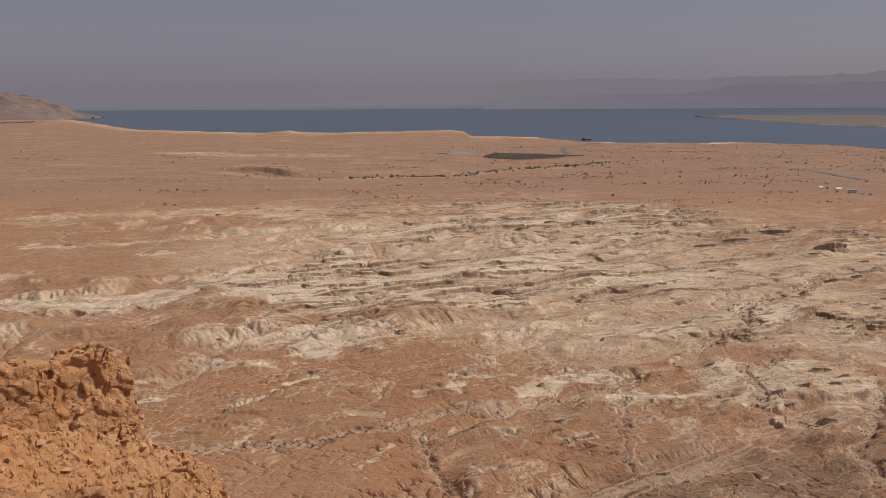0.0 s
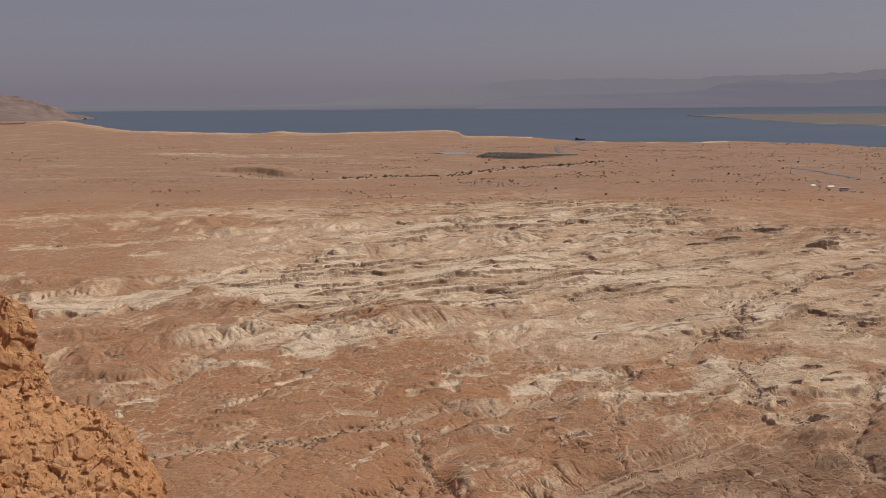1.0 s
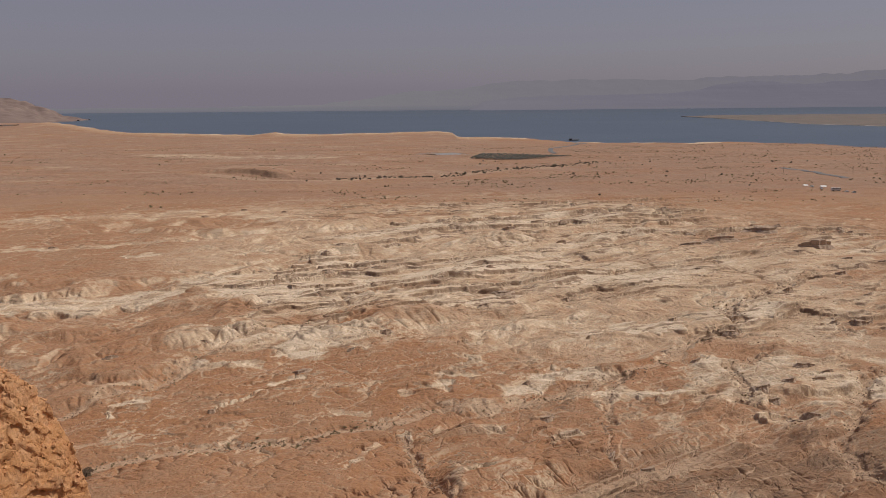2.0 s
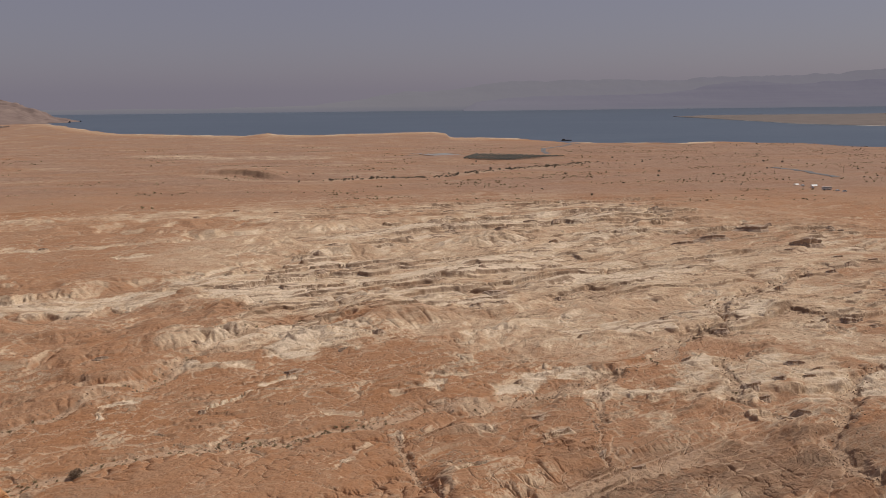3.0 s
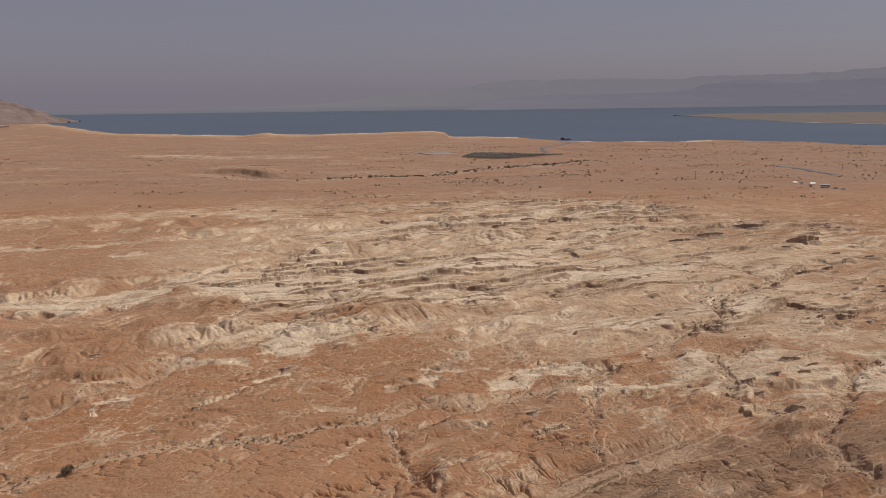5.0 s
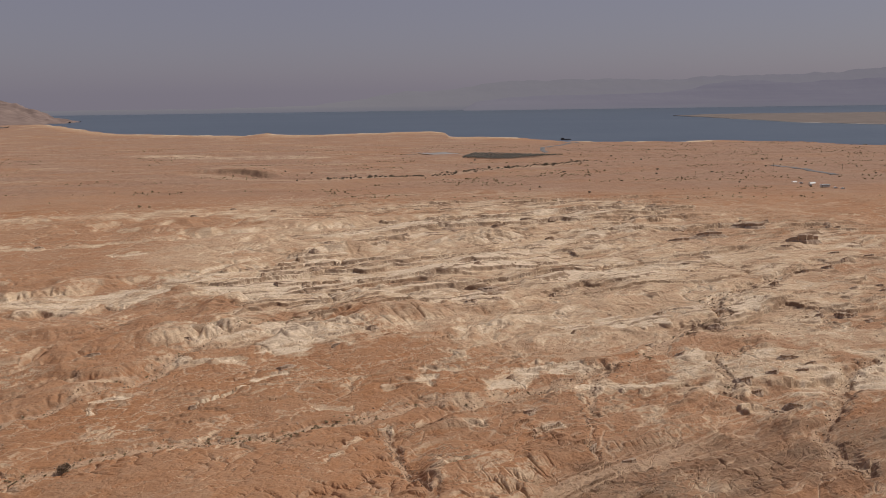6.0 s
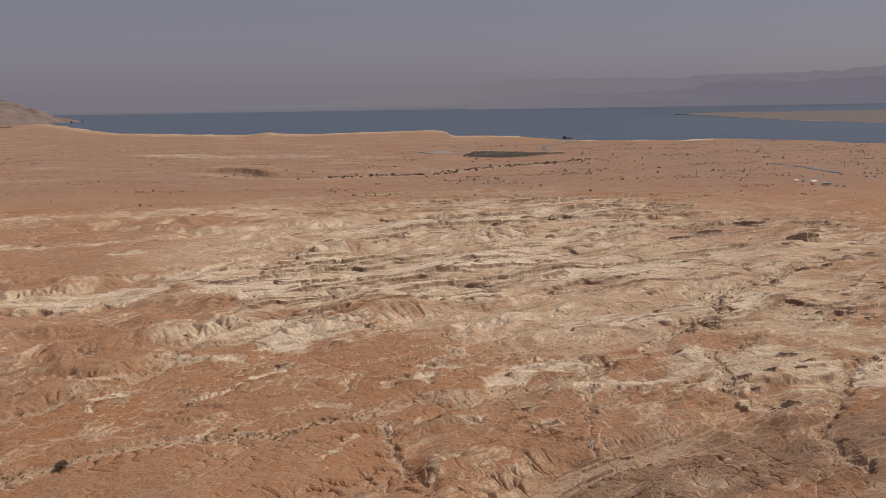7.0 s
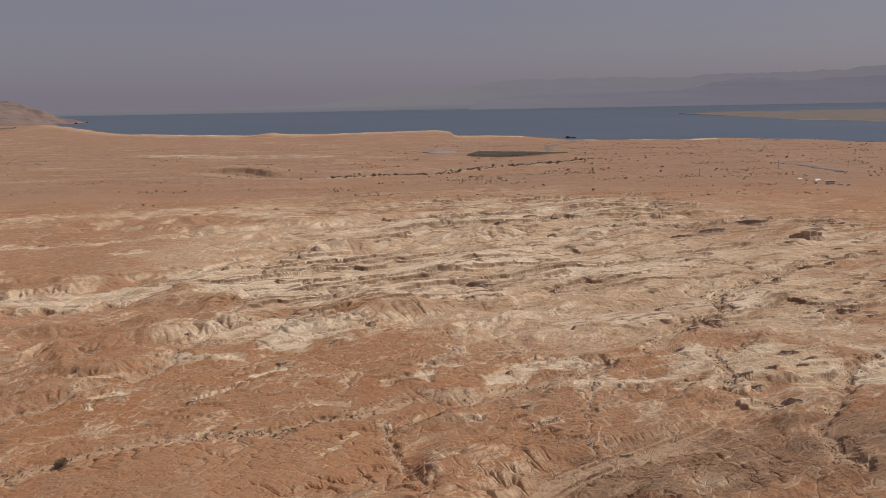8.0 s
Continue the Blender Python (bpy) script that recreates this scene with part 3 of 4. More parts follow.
    z = z * (1 - wall) + wall * (121 + 5 * fbm(x / 60, y / 60, 3, 155))
    d, along = off_line(x + 0.5 * fbm(x / 2, y / 2, 3, 157), y + 0.5 * fbm(x / 2, y / 2, 3, 159), SPUR)
    ridge = np.interp(along, [0, 0.045, 0.10, 0.33, 1], [124.9, 125.4, 127.3, 127.9, 126.0]) - np.where(d > 0.9, (d - 0.9) * 3.4, 0)
    z = np.maximum(z, np.where(d < 26, ridge, -100))
    return z, pale, wash, rust, face, stony


def build_ground():
    """One sheet of land out to the horizon, finest where the valley lies open."""
    tilt = np.radians(np.concatenate([np.linspace(33.0, 18, 350)[:-1], np.linspace(18, 8, 530)[:-1], np.linspace(8, 2.95, 165)]))
    radii = np.concatenate([np.geomspace(0.02, 128, 90)[:-1], 91 / np.tan(tilt), np.geomspace(1790, 5600, 70)])
    turn = np.radians(np.concatenate([np.arange(-180, -36, 2.0), np.linspace(-35, 36, 1080), np.arange(38, 180, 2.0)]))
    rr, tt = np.meshgrid(radii, turn, indexing="ij")
    x, y = rr * np.sin(tt), rr * np.cos(tt)
    z, pale, wash, rust, face, stony = valley(x.ravel().astype(np.float32), y.ravel().astype(np.float32))
    rows, cols = rr.shape
    grid = z.reshape(rows, cols)
    fall = np.hypot(np.gradient(grid, axis=0) / np.gradient(rr, axis=0), np.gradient(grid, axis=1) / (rr * np.gradient(tt, axis=1)))
    bare = step(0.22, 0.55, fall).ravel() * step(900, 600, y.ravel())
    bare *= step(-0.25, 0.3, fbm(x.ravel() / 24, y.ravel() / 24, 3, 161))
    pale = np.clip(pale + 0.55 * bare, 0, 1.3)
    co = np.stack([x.ravel(), y.ravel(), z], 1).astype(np.float32)
    i = (np.arange(rows - 1)[:, None] * cols + np.arange(cols)[None, :])
    nxt = (np.arange(rows - 1)[:, None] * cols + (np.arange(cols)[None, :] + 1) % cols)
    quads = np.stack([i, i + cols, nxt + cols, nxt], -1).reshape(-1, 4)[:, ::-1]
    me = sheet("ground", co, quads, GROUND)
    # scarps are rounded, what lies level between them is broken and stony
    steep = np.maximum(fall[:-1], fall[1:]).ravel()
    ring = np.repeat(0.5 * (radii[1:] + radii[:-1]), cols)
    me.polygons.foreach_set("use_smooth", (ring > 190) & (steep > 0.38))
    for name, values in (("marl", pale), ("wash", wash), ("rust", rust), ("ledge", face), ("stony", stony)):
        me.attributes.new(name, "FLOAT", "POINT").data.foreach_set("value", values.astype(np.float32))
    return tagged(new("ground", me), "brown gravel and pale marl desert floor cut by dry gullies", "ground", kind="structure")


def sheet(name, co, faces, material, smooth=True):
    """A mesh from arrays of corners and four-sided faces."""
    me = bpy.data.meshes.new(name)
    me.vertices.add(len(co))
    me.vertices.foreach_set("co", np.ascontiguousarray(co, dtype=np.float32).ravel())
    me.loops.add(faces.size)
    me.loops.foreach_set("vertex_index", np.ascontiguousarray(faces, dtype=np.int32).ravel())
    me.polygons.add(len(faces))
    me.polygons.foreach_set("loop_start", np.arange(0, faces.size, 4, dtype=np.int32))
    me.polygons.foreach_set("use_smooth", np.full(len(faces), smooth))
    me.materials.append(material)
    me.update(calc_edges=True)
    return me


def grid_faces(rows, cols):
    i = np.arange(rows - 1)[:, None] * cols + np.arange(cols - 1)[None, :]
    return np.stack([i, i + 1, i + cols + 1, i + cols], -1).reshape(-1, 4)


build_ground()


def build_lake():
    x = np.linspace(-9000, 9000, 90)
    y = np.concatenate([np.linspace(700, 5600, 80)])
    yy, xx = np.meshgrid(y, x, indexing="ij")
    co = np.stack([xx.ravel(), yy.ravel(), np.zeros(xx.size)], 1)
    me = sheet("lake", co, grid_faces(len(y), len(x)), WATER)
    return tagged(new("lake", me), "wide calm dark blue salt lake under haze", "lake", kind="structure")


build_lake()


def mountain_range(name, label, x0, x1, y0, y1, crest, material, seed, cols, rows, rough=0.25):
    """A long range: crest is a list of (x, height); the foot lies at lake level."""
    x = np.linspace(x0, x1, cols)
    t = np.linspace(0, 1, rows)
    tt, xx = np.meshgrid(t, x, indexing="ij")
    yy = y0 + (y1 - y0) * tt
    top = np.interp(xx, [p[0] for p in crest], [p[1] for p in crest])
    shape = tt ** 0.9
    folds = 0.6 + rough * fbm(xx / 420, yy / 260, 5, seed, 0.55)
    z = -3 + (top + 3) * shape * (0.72 + 0.36 * folds)
    z += 5 * fbm(xx / 260, yy / 900, 4, seed + 5) * shape
    z += 40 * rough ** 2 * fbm(xx / 85, yy / 60, 4, seed + 7, 0.55) * shape
    co = np.stack([xx.ravel(), yy.ravel(), z.ravel()], 1)
    me = sheet(name, co, grid_faces(rows, cols), material)
    return tagged(new(name, me), label, "mountains", kind="structure")


# the low western end is added, painted haze that softens the lake's horizon
mountain_range("mountain_backdrop", "distant bare mountains with mauve dust haze painted into their glow", -4200, 4200, 4800, 4980,
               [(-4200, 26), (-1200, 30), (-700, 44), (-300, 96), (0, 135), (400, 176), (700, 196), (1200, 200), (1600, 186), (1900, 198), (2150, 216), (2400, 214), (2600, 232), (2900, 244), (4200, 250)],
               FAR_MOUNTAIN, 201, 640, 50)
mountain_range("mountain_foothills", "lower foothills along the far shore with mauve haze painted into their glow", 250, 4200, 4660, 4800,
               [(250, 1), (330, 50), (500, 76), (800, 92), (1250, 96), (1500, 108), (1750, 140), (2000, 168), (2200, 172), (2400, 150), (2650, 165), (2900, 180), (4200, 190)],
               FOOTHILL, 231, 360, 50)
mountain_range("headland", "hazy bare rocky headland sloping to the lake", -4200, -1640, 3300, 3650,
               [(-4200, 190), (-2500, 140), (-2120, 120), (-1980, 106), (-1870, 60), (-1790, 30), (-1720, 12), (-1640, 0)], HEADLAND, 221, 300, 80, 0.55)


def build_spit():
    """A low tongue of mud flat with a white salt rim, reaching into the lake."""
    x = np.linspace(1125, 4200, 520)
    wob = 70 * fbm(x / 260, 0 * x, 5, 143, 0.6)
    south = np.interp(x, [1125, 1192, 1230, 1283, 1310, 1405, 1489, 2600, 4200], [3345, 3183, 2978, 2792, 2586, 2470, 2364, 1900, 1500]) + 0.8 * wob * np.interp(x, [1125, 1260], [0, 1])
    north = np.interp(x, [1125, 1337, 2003, 3000, 4200], [3350, 3503, 3490, 3500, 3600]) + 0.4 * wob
    north = np.maximum(north, south + 4)
    for name, t, high, material, label in (("peninsula", np.linspace(0, 1, 24), 2.2, SPIT, "low grey-brown mud flat peninsula in the lake"),
                                           ("salt_rim", np.linspace(-0.007, 0.008, 4), 1.0, SALT, "white salt crust rim along the mud flat")):
        tt, xx = np.meshgrid(t, x, indexing="ij")
        yy = south + (north - south) * tt
        z = -0.8 + (high + 0.8) * step(-0.03, 0.03, tt) * step(1.02, 0.95, tt) + 0.5 * fbm(xx / 90, yy / 90, 3, 145) * (high > 2) + (0.7 if high < 2 else 0)
        me = sheet(name, np.stack([xx.ravel(), yy.ravel(), z.ravel()], 1), grid_faces(len(t), len(x)), material)
        tagged(new(name, me), label, "shore", kind="structure")


build_spit()


# ---- helpers for things ----
def height_at(points):
    """Ground heights at a list of (x, y)."""
    p = np.array(points, dtype=np.float32).reshape(-1, 2)
    return valley(p[:, 0].copy(), p[:, 1].copy())[0]


def part(name, bm, material, parent=None, label=""):
    """One bmesh as one mesh object, under a thing or on its own."""
    me = bpy.data.meshes.new(name)
    bm.to_mesh(me)
    bm.free()
    me.materials.append(material)
    ob = new(name, me)
    if parent is not None:
        ob.parent = parent
    if label:
        tagged(ob, label)
    return ob


def empty(name, m, label, category, group=""):
    ob = new(name)
    ob.empty_display_size = 0.2
    ob.matrix_basis = m
    return tagged(ob, label, category, group)


def hull_stone(rng, flat=0.7, points=11):
    """An angular stone of about unit size."""
    bm = bmesh.new()
    for _ in range(points):
        d = Vector((rng.gauss(0, 1), rng.gauss(0, 1), rng.gauss(0, 1))).normalized() * rng.uniform(0.42, 0.55)
        bm.verts.new((d.x, d.y * rng.uniform(0.75, 1), d.z * flat))
    got = bmesh.ops.convex_hull(bm, input=bm.verts[:])
    loose = [v for v in bm.verts if not v.link_faces]
    bmesh.ops.delete(bm, geom=loose, context="VERTS")
    return bm


# ---- the near rock: fractured limestone at the edge of the cliff ----
def nets(f, corner, cell):
    """The surface f = 0 of a field on a grid, as corners and four-sided faces."""
    inside = f < 0
    shape = tuple(n - 1 for n in f.shape)
    count = np.zeros(shape, np.uint8)
    nx, ny, nz = shape

    def at(a, dx, dy, dz):
        return a[dx:dx + nx, dy:dy + ny, dz:dz + nz]

    corners = [(i, j, k) for i in (0, 1) for j in (0, 1) for k in (0, 1)]
    for c in corners:
        count += at(inside, *c)
    mixed = (count > 0) & (count < 8)
    where = np.argwhere(mixed)
    i, j, k = where.T
    place, number = np.zeros((len(where), 3), np.float32), np.zeros(len(where), np.float32)
    for c in corners:
        for axis in range(3):
            if c[axis]:
                continue
            e = list(c)
            e[axis] = 1
            f0, f1 = f[i + c[0], j + c[1], k + c[2]], f[i + e[0], j + e[1], k + e[2]]
            hit = (f0 < 0) != (f1 < 0)
            t = np.where(hit, f0 / np.where(hit, f0 - f1, 1), 0)
            p = np.tile(np.array(c, np.float32), (len(where), 1))
            p[:, axis] += t
            place += p * hit[:, None]
            number += hit
    place = (place / np.maximum(number, 1)[:, None] + where) * cell + np.array(corner)
    index = np.full(shape, -1, np.int32)
    index[i, j, k] = np.arange(len(where))
    faces = []
    for axis in range(3):
        b, c = [(1, 2), (2, 0), (0, 1)][axis]
        low = [slice(1, -1)] * 3
        high = [slice(1, -1)] * 3
        low[axis], high[axis] = slice(0, -1), slice(1, None)
        s0, s1 = inside[tuple(low)], inside[tuple(high)]
        for flip, edge in ((False, s0 & ~s1), (True, ~s0 & s1)):
            q = np.argwhere(edge)
            q += np.array([0 if a == axis else 1 for a in range(3)])
            four = []
            for db, dc in ((1, 1), (0, 1), (0, 0), (1, 0)):
                r = q.copy()
                r[:, b] -= db
                r[:, c] -= dc
                four.append(index[r[:, 0], r[:, 1], r[:, 2]])
            quad = np.stack(four, 1)
            faces.append(quad[:, ::-1] if flip else quad)
    faces = np.concatenate(faces)
    return place, faces[(faces >= 0).all(1)]


def cracked(p, seed):
    """For points p: a number for the block of rock that each lies in, and how near it is to a joint between blocks."""
    rng = np.random.RandomState(seed)
    jitter = rng.rand(4096, 3).astype(np.float32)
    value = rng.rand(4096).astype(np.float32)
    base = np.floor(p).astype(np.int32)
    f1, f2 = np.full(len(p), 9, np.float32), np.full(len(p), 9, np.float32)
    block = np.zeros(len(p), np.float32)
    for dx in (-1, 0, 1):
        for dy in (-1, 0, 1):
            for dz in (-1, 0, 1):
                c = base + np.array([dx, dy, dz], np.int32)
                h = SHUFFLE[(SHUFFLE[(SHUFFLE[c[:, 0] & 4095] + c[:, 1]) & 4095] + c[:, 2]) & 4095]
                d = np.abs(c + jitter[h] - p)
                d = np.maximum(d.max(1), 0.62 * d.sum(1))
                closer = d < f1
                f2 = np.where(closer, f1, np.minimum(f2, d))
                block = np.where(closer, value[h], block)
                f1 = np.where(closer, d, f1)
    return block, f2 - f1


def perlin3(p, scale, seed):
    q = p / scale
    return (perlin(q[:, 0] + 0.31 * q[:, 2], q[:, 1] - 0.2 * q[:, 0], seed) + perlin(q[:, 1] + 0.4 * q[:, 0], q[:, 2] + 0.17 * q[:, 1], seed + 1)
            + perlin(q[:, 2] - 0.23 * q[:, 1], q[:, 0] + 0.3 * q[:, 2], seed + 2)) / 2.0


ROCK_FOOT, ROCK_ALONG, ROCK_OUT = Vector((-2.82, 4.74, 0)), Vector((0.5, 0.866, 0)), Vector((0.866, -0.5, 0))


def build_rock():
    """In its own frame: a along the spur, b out of its flank, z up."""
    cell = 0.0155
    a = np.arange(-1.2, 2.35, cell, dtype=np.float32)
    b = np.arange(-1.25, 1.0, cell, dtype=np.float32)
    z = np.arange(124.75, 128.45, cell, dtype=np.float32)
    aa, bb, zz = np.meshgrid(a, b, z, indexing="ij")

    def field(a, b, z):
        crest = np.interp(a, [-1.2, 0.0, 0.40, 0.52, 0.66], [128.24, 128.16, 128.10, 128.14, 128.02]) - 0.9 * np.clip(-0.22 - b, 0, 3)
        block = np.maximum(np.maximum(z - crest, a - 0.75 - 0.08 * (128.1 - z)), b - 0.02 - 0.09 * (128.1 - z) + 0.05)
        foot = 127.36 + 0.5 * np.clip(0.72 - a, 0, 2)
        apron = np.clip(foot - z, 0, 0.42) * 0.55 + np.clip(foot - 0.42 - z, 0, 9) * 0.16
        ridge = np.interp(a, [0.6, 0.75, 1.27, 1.54, 1.66, 1.8, 2.1], [127.36, 127.27, 126.92, 126.62, 126.25, 125.5, 124.4])
        ridge = np.where(a < 0.6, foot, ridge) - 0.35 * np.clip(-0.45 - b, 0, 2)
        slope = np.maximum((z - ridge) * 0.72, b - apron - 0.02 + 0.28 * np.clip(a - 0.75, 0, 1.2))
        ends = np.maximum(-a - 0.95 + 0.25 * (z - 126.5), -b - 0.95 + 0.3 * (z - 126.5))
        return np.maximum(np.minimum(block, slope), ends), slope < block

    f, _ = field(aa, bb, zz)
    f = f.astype(np.float32)
    band = np.abs(f) < 0.2
    p = np.stack([aa[band], bb[band], zz[band]], 1)
    del aa, bb, zz
    f0, rubble = field(p[:, 0], p[:, 1], p[:, 2])
    bent = p + 0.022 * np.stack([perlin3(p, 0.35, 301), perlin3(p, 0.35, 311), perlin3(p, 0.35, 321)], 1)
    low_wall = (p[:, 2] < 126.98 + 0.35 * np.clip(0.72 - p[:, 0], 0, 2)) | (p[:, 0] > 1.0)
    loose = rubble & ~low_wall
    value, joint = cracked(bent * np.array([3.6, 3.6, 3.0], np.float32), 7)
    slab, slab_joint = cracked(bent * np.array([8.0, 8.0, 9.5], np.float32), 9)
    chip, chip_joint = cracked(bent * np.array([19.0, 19.0, 14.0], np.float32), 8)
    wall = (~loose).astype(np.float32)
    d = f0 + (0.02 + 0.040 * wall) * (value - 0.4) + (0.006 + 0.024 * wall) * (1 - step(0.0, 0.04, joint))
    d += (0.020 + 0.022 * wall) * (slab - 0.4) + (0.006 + 0.010 * wall) * (1 - step(0.0, 0.05, slab_joint))
    d += (0.024 - 0.012 * wall) * (chip - 0.4) + (0.012 - 0.007 * wall) * (1 - step(0.0, 0.10, chip_joint))
    d += 0.025 * perlin3(p, 0.5, 331) + 0.005 * perlin3(p, 0.11, 341) + 0.003 * perlin3(p, 0.05, 351)
    f[band] = d
    co, faces = nets(f, (a[0], b[0], z[0]), cell)
    o, t, n = (np.array(v) for v in (ROCK_FOOT, ROCK_ALONG, ROCK_OUT))
    world_co = o + co[:, :1] * t + co[:, 1:2] * n + co[:, 2:] * np.array([0, 0, 1.0])
    # the axes a, b, z turn the other way round from x, y, z
    me = sheet("cliff_edge_rock", world_co, faces[:, ::-1] if Vector(t).cross(Vector(n)).z < 0 else faces, CLIFF, smooth=False)
    rock = tagged(new("cliff_edge_rock", me), "fractured ochre limestone crag with rubble ledge at cliff edge", "rock")
    # loose stones on the ledges
    rng = random.Random(12)
    shapes = []
    for _ in range(7):
        bm = hull_stone(rng)
        m2 = bpy.data.meshes.new("stone")
        bm.to_mesh(m2)
        bm.free()
        m2.materials.append(CLIFF_STONE)
        shapes.append(m2)
    me.update()
    flat = np.empty(len(co) * 3, np.float32)
    me.vertex_normals.foreach_get("vector", flat)
    normal = flat.reshape(-1, 3)
    good = np.flatnonzero((normal[:, 2] > 0.45) & (co[:, 2] < 127.95) & (co[:, 2] > 125.6) & (co[:, 0] > -0.7) & (co[:, 1] > -0.7))
    picks = np.random.RandomState(4).choice(good, 290, replace=False)
    for k in picks:
        ob = new("stone", rng.choice(shapes))
        size = 0.03 + 0.06 * rng.random() ** 2.5
        ob.parent = rock
        ob.matrix_basis = Matrix.Translation(Vector(world_co[k]) + Vector((0, 0, 0.12 * size))) @ pose(0, 0, 0, rng.uniform(-25, 25), rng.uniform(-25, 25), rng.uniform(0, 360)) @ Matrix.Diagonal((size * 1.3, size, size * rng.uniform(0.7, 1), 1))
    # finer rubble, too much to count
    more = np.random.RandomState(6).choice(good, 2400, replace=False)
    grit = np.random.RandomState(8)
    size = (0.004 + 0.011 * grit.rand(len(more)) ** 2)[:, None, None] * np.array([1.3, 1.0, 0.8])
    box = np.array([(i, j, k) for k in (-1, 1) for i, j in ((-1, -1), (1, -1), (1, 1), (-1, 1))], float)
    box[4:, :2] *= 0.6
    turn = grit.uniform(0, 2 * math.pi, len(more))
    spin = np.zeros((len(more), 3, 3))
    spin[:, 0, 0], spin[:, 0, 1], spin[:, 1, 0], spin[:, 1, 1], spin[:, 2, 2] = np.cos(turn), -np.sin(turn), np.sin(turn), np.cos(turn), 1
    corners = np.einsum("nij,nkj->nki", spin, box[None] * (1 + grit.uniform(-0.55, 0.55, (len(more), 8, 3))) * size) + world_co[more][:, None]
    quad = np.array([(0, 1, 5, 4), (1, 2, 6, 5), (2, 3, 7, 6), (3, 0, 4, 7), (4, 5, 6, 7)])
    rubble_me = sheet("rubble", corners.reshape(-1, 3), (np.arange(len(more))[:, None, None] * 8 + quad[None]).reshape(-1, 4), CLIFF_STONE, smooth=False)
    tagged(new("rubble", rubble_me), kind="stuff").parent = rock
    return rock


CLIFF_STONE = stone_material("ochre_stone", (0.46, 0.225, 0.095), (0.56, 0.30, 0.145), (0.60, 0.36, 0.20), 30.0)
build_rock()


# ---- grey marl outcrops standing on the benches ----
def outcrop(x, y, z, width, high, turn, seed):
    """A tilted remnant of beds: a broken, fluted face towards the valley's mouth, ledges in it, and a back that dips into the slope."""
    rng = random.Random(seed)
    bm = bmesh.new()
    n = 40
    waves = [(rng.uniform(0.06, 0.22) / k ** 0.6, rng.uniform(0, 6.3), k) for k in (2, 3, 5, 7, 11)]
    flutes = [rng.uniform(-0.07, 0.07) for _ in range(n)]
    notch = [1.0] * n
    for _ in range(4):
        c = rng.randrange(n)
        for d, cutaway in ((-1, 0.95), (0, 0.88), (1, 0.95)):
            notch[(c + d) % n] *= cutaway
    crest = [rng.uniform(0.94, 1.04) for _ in range(n)]
    deep = rng.uniform(0.5, 0.8)
    rings = []

    def ring(level, spread, rough, top=False):
        out = []
        for q in range(n):
            ang = 2 * math.pi * q / n
            r = 0.5 * width * spread * (1 + sum(s * math.cos(k * ang + p) for s, p, k in waves))
            r *= 1 + (flutes[q] + rng.uniform(-rough, rough)) * (0.3 if spread > 1.2 else 1.0)
            r *= notch[q] if spread <= 1.06 else 1.0
            dip = 0.60 - 0.40 * math.sin(ang)
            lift = level * (dip if level > 0 else 1.0) * (crest[q] if top else 1.0)
            out.append(bm.verts.new((r * math.cos(ang), deep * r * math.sin(ang), lift + rng.uniform(-0.02, 0.02) * high)))
        rings.append(out)

    ring(-1.6, 1.75, 0.02)
    ring(0.02 * high, 1.30, 0.05)
    ring(0.24 * high, 1.12, 0.04)
    ring(0.52 * high, 1.00, 0.04)
    ring(0.56 * high, 0.92, 0.03)
    ring(0.98 * high, 0.90, 0.04, True)
    ring(1.04 * high, 0.84, 0.03, True)
    ring(1.06 * high, 0.45, 0.05)
    for low, up in zip(rings, rings[1:]):
        for q in range(n):
            bm.faces.new((low[q], low[(q + 1) % n], up[(q + 1) % n], up[q]))
    centre = bm.verts.new((0, 0, 0.66 * high))
    for q in range(n):
        bm.faces.new((rings[-1][q], rings[-1][(q + 1) % n], centre))
    ob = part("marl_outcrop", bm, MARL_ROCK)
    ob.matrix_basis = pose(x, y, z, 0, 0, turn)
    return tagged(ob, "layered grey-brown marl outcrop with a dark broken face", "rock", "outcrops on the marl benches")


OUTCROPS = [
    (230, 429, 18, 6.5, 8), (224, 488, 22, 4.5, 6), (184, 456, 16, 3.5, 12), (163, 448, 14, 3.0, 12), (81, 448, 7, 3.5, 20), (55, 506, 10, 3.0, 14), (80, 543, 13, 3.0, 10),
    (123, 286, 8, 3.2, 30), (165, 327, 5, 2.5, 25), (170, 278, 7, 2.6, -20), (208, 360, 6, 2.0, 20), (101, 209, 5, 1.8, 30), (102, 203, 4, 1.6, 20), (112, 214, 4, 1.5, 30),
    (106, 188, 4, 1.5, -25), (122, 216, 4, 1.5, 10), (128, 222, 4, 1.4, 20),
]
SMALL_OUTCROPS = [
    (125, 230, 6, 1.4, -15), (101, 185, 4, 1.2, -20), (-54, 346, 4, 2.0, 28), (-78, 363, 2.4, 2.4, 30), (-66, 345, 6, 1.8, -20), (24, 312, 6, 1.6, 45), (34, 332, 8, 1.4, 10),
    (98, 284, 4, 1.6, 25), (100, 262, 3, 1.4, 60), (84, 251, 4, 1.2, 30), (92, 240, 4, 1.5, 40), (33, 195, 4, 1.3, 30), (-28, 252, 3, 1.0, 30), (-235, 452, 5, 1.6, 20),
    (-178, 577, 5, 1.8, 10), (246, 387, 7, 1.8, 10), (232, 396, 5, 1.5, 5), (-122, 609, 6, 2.0, 12), (-156, 613, 5, 2.0, 12),
]
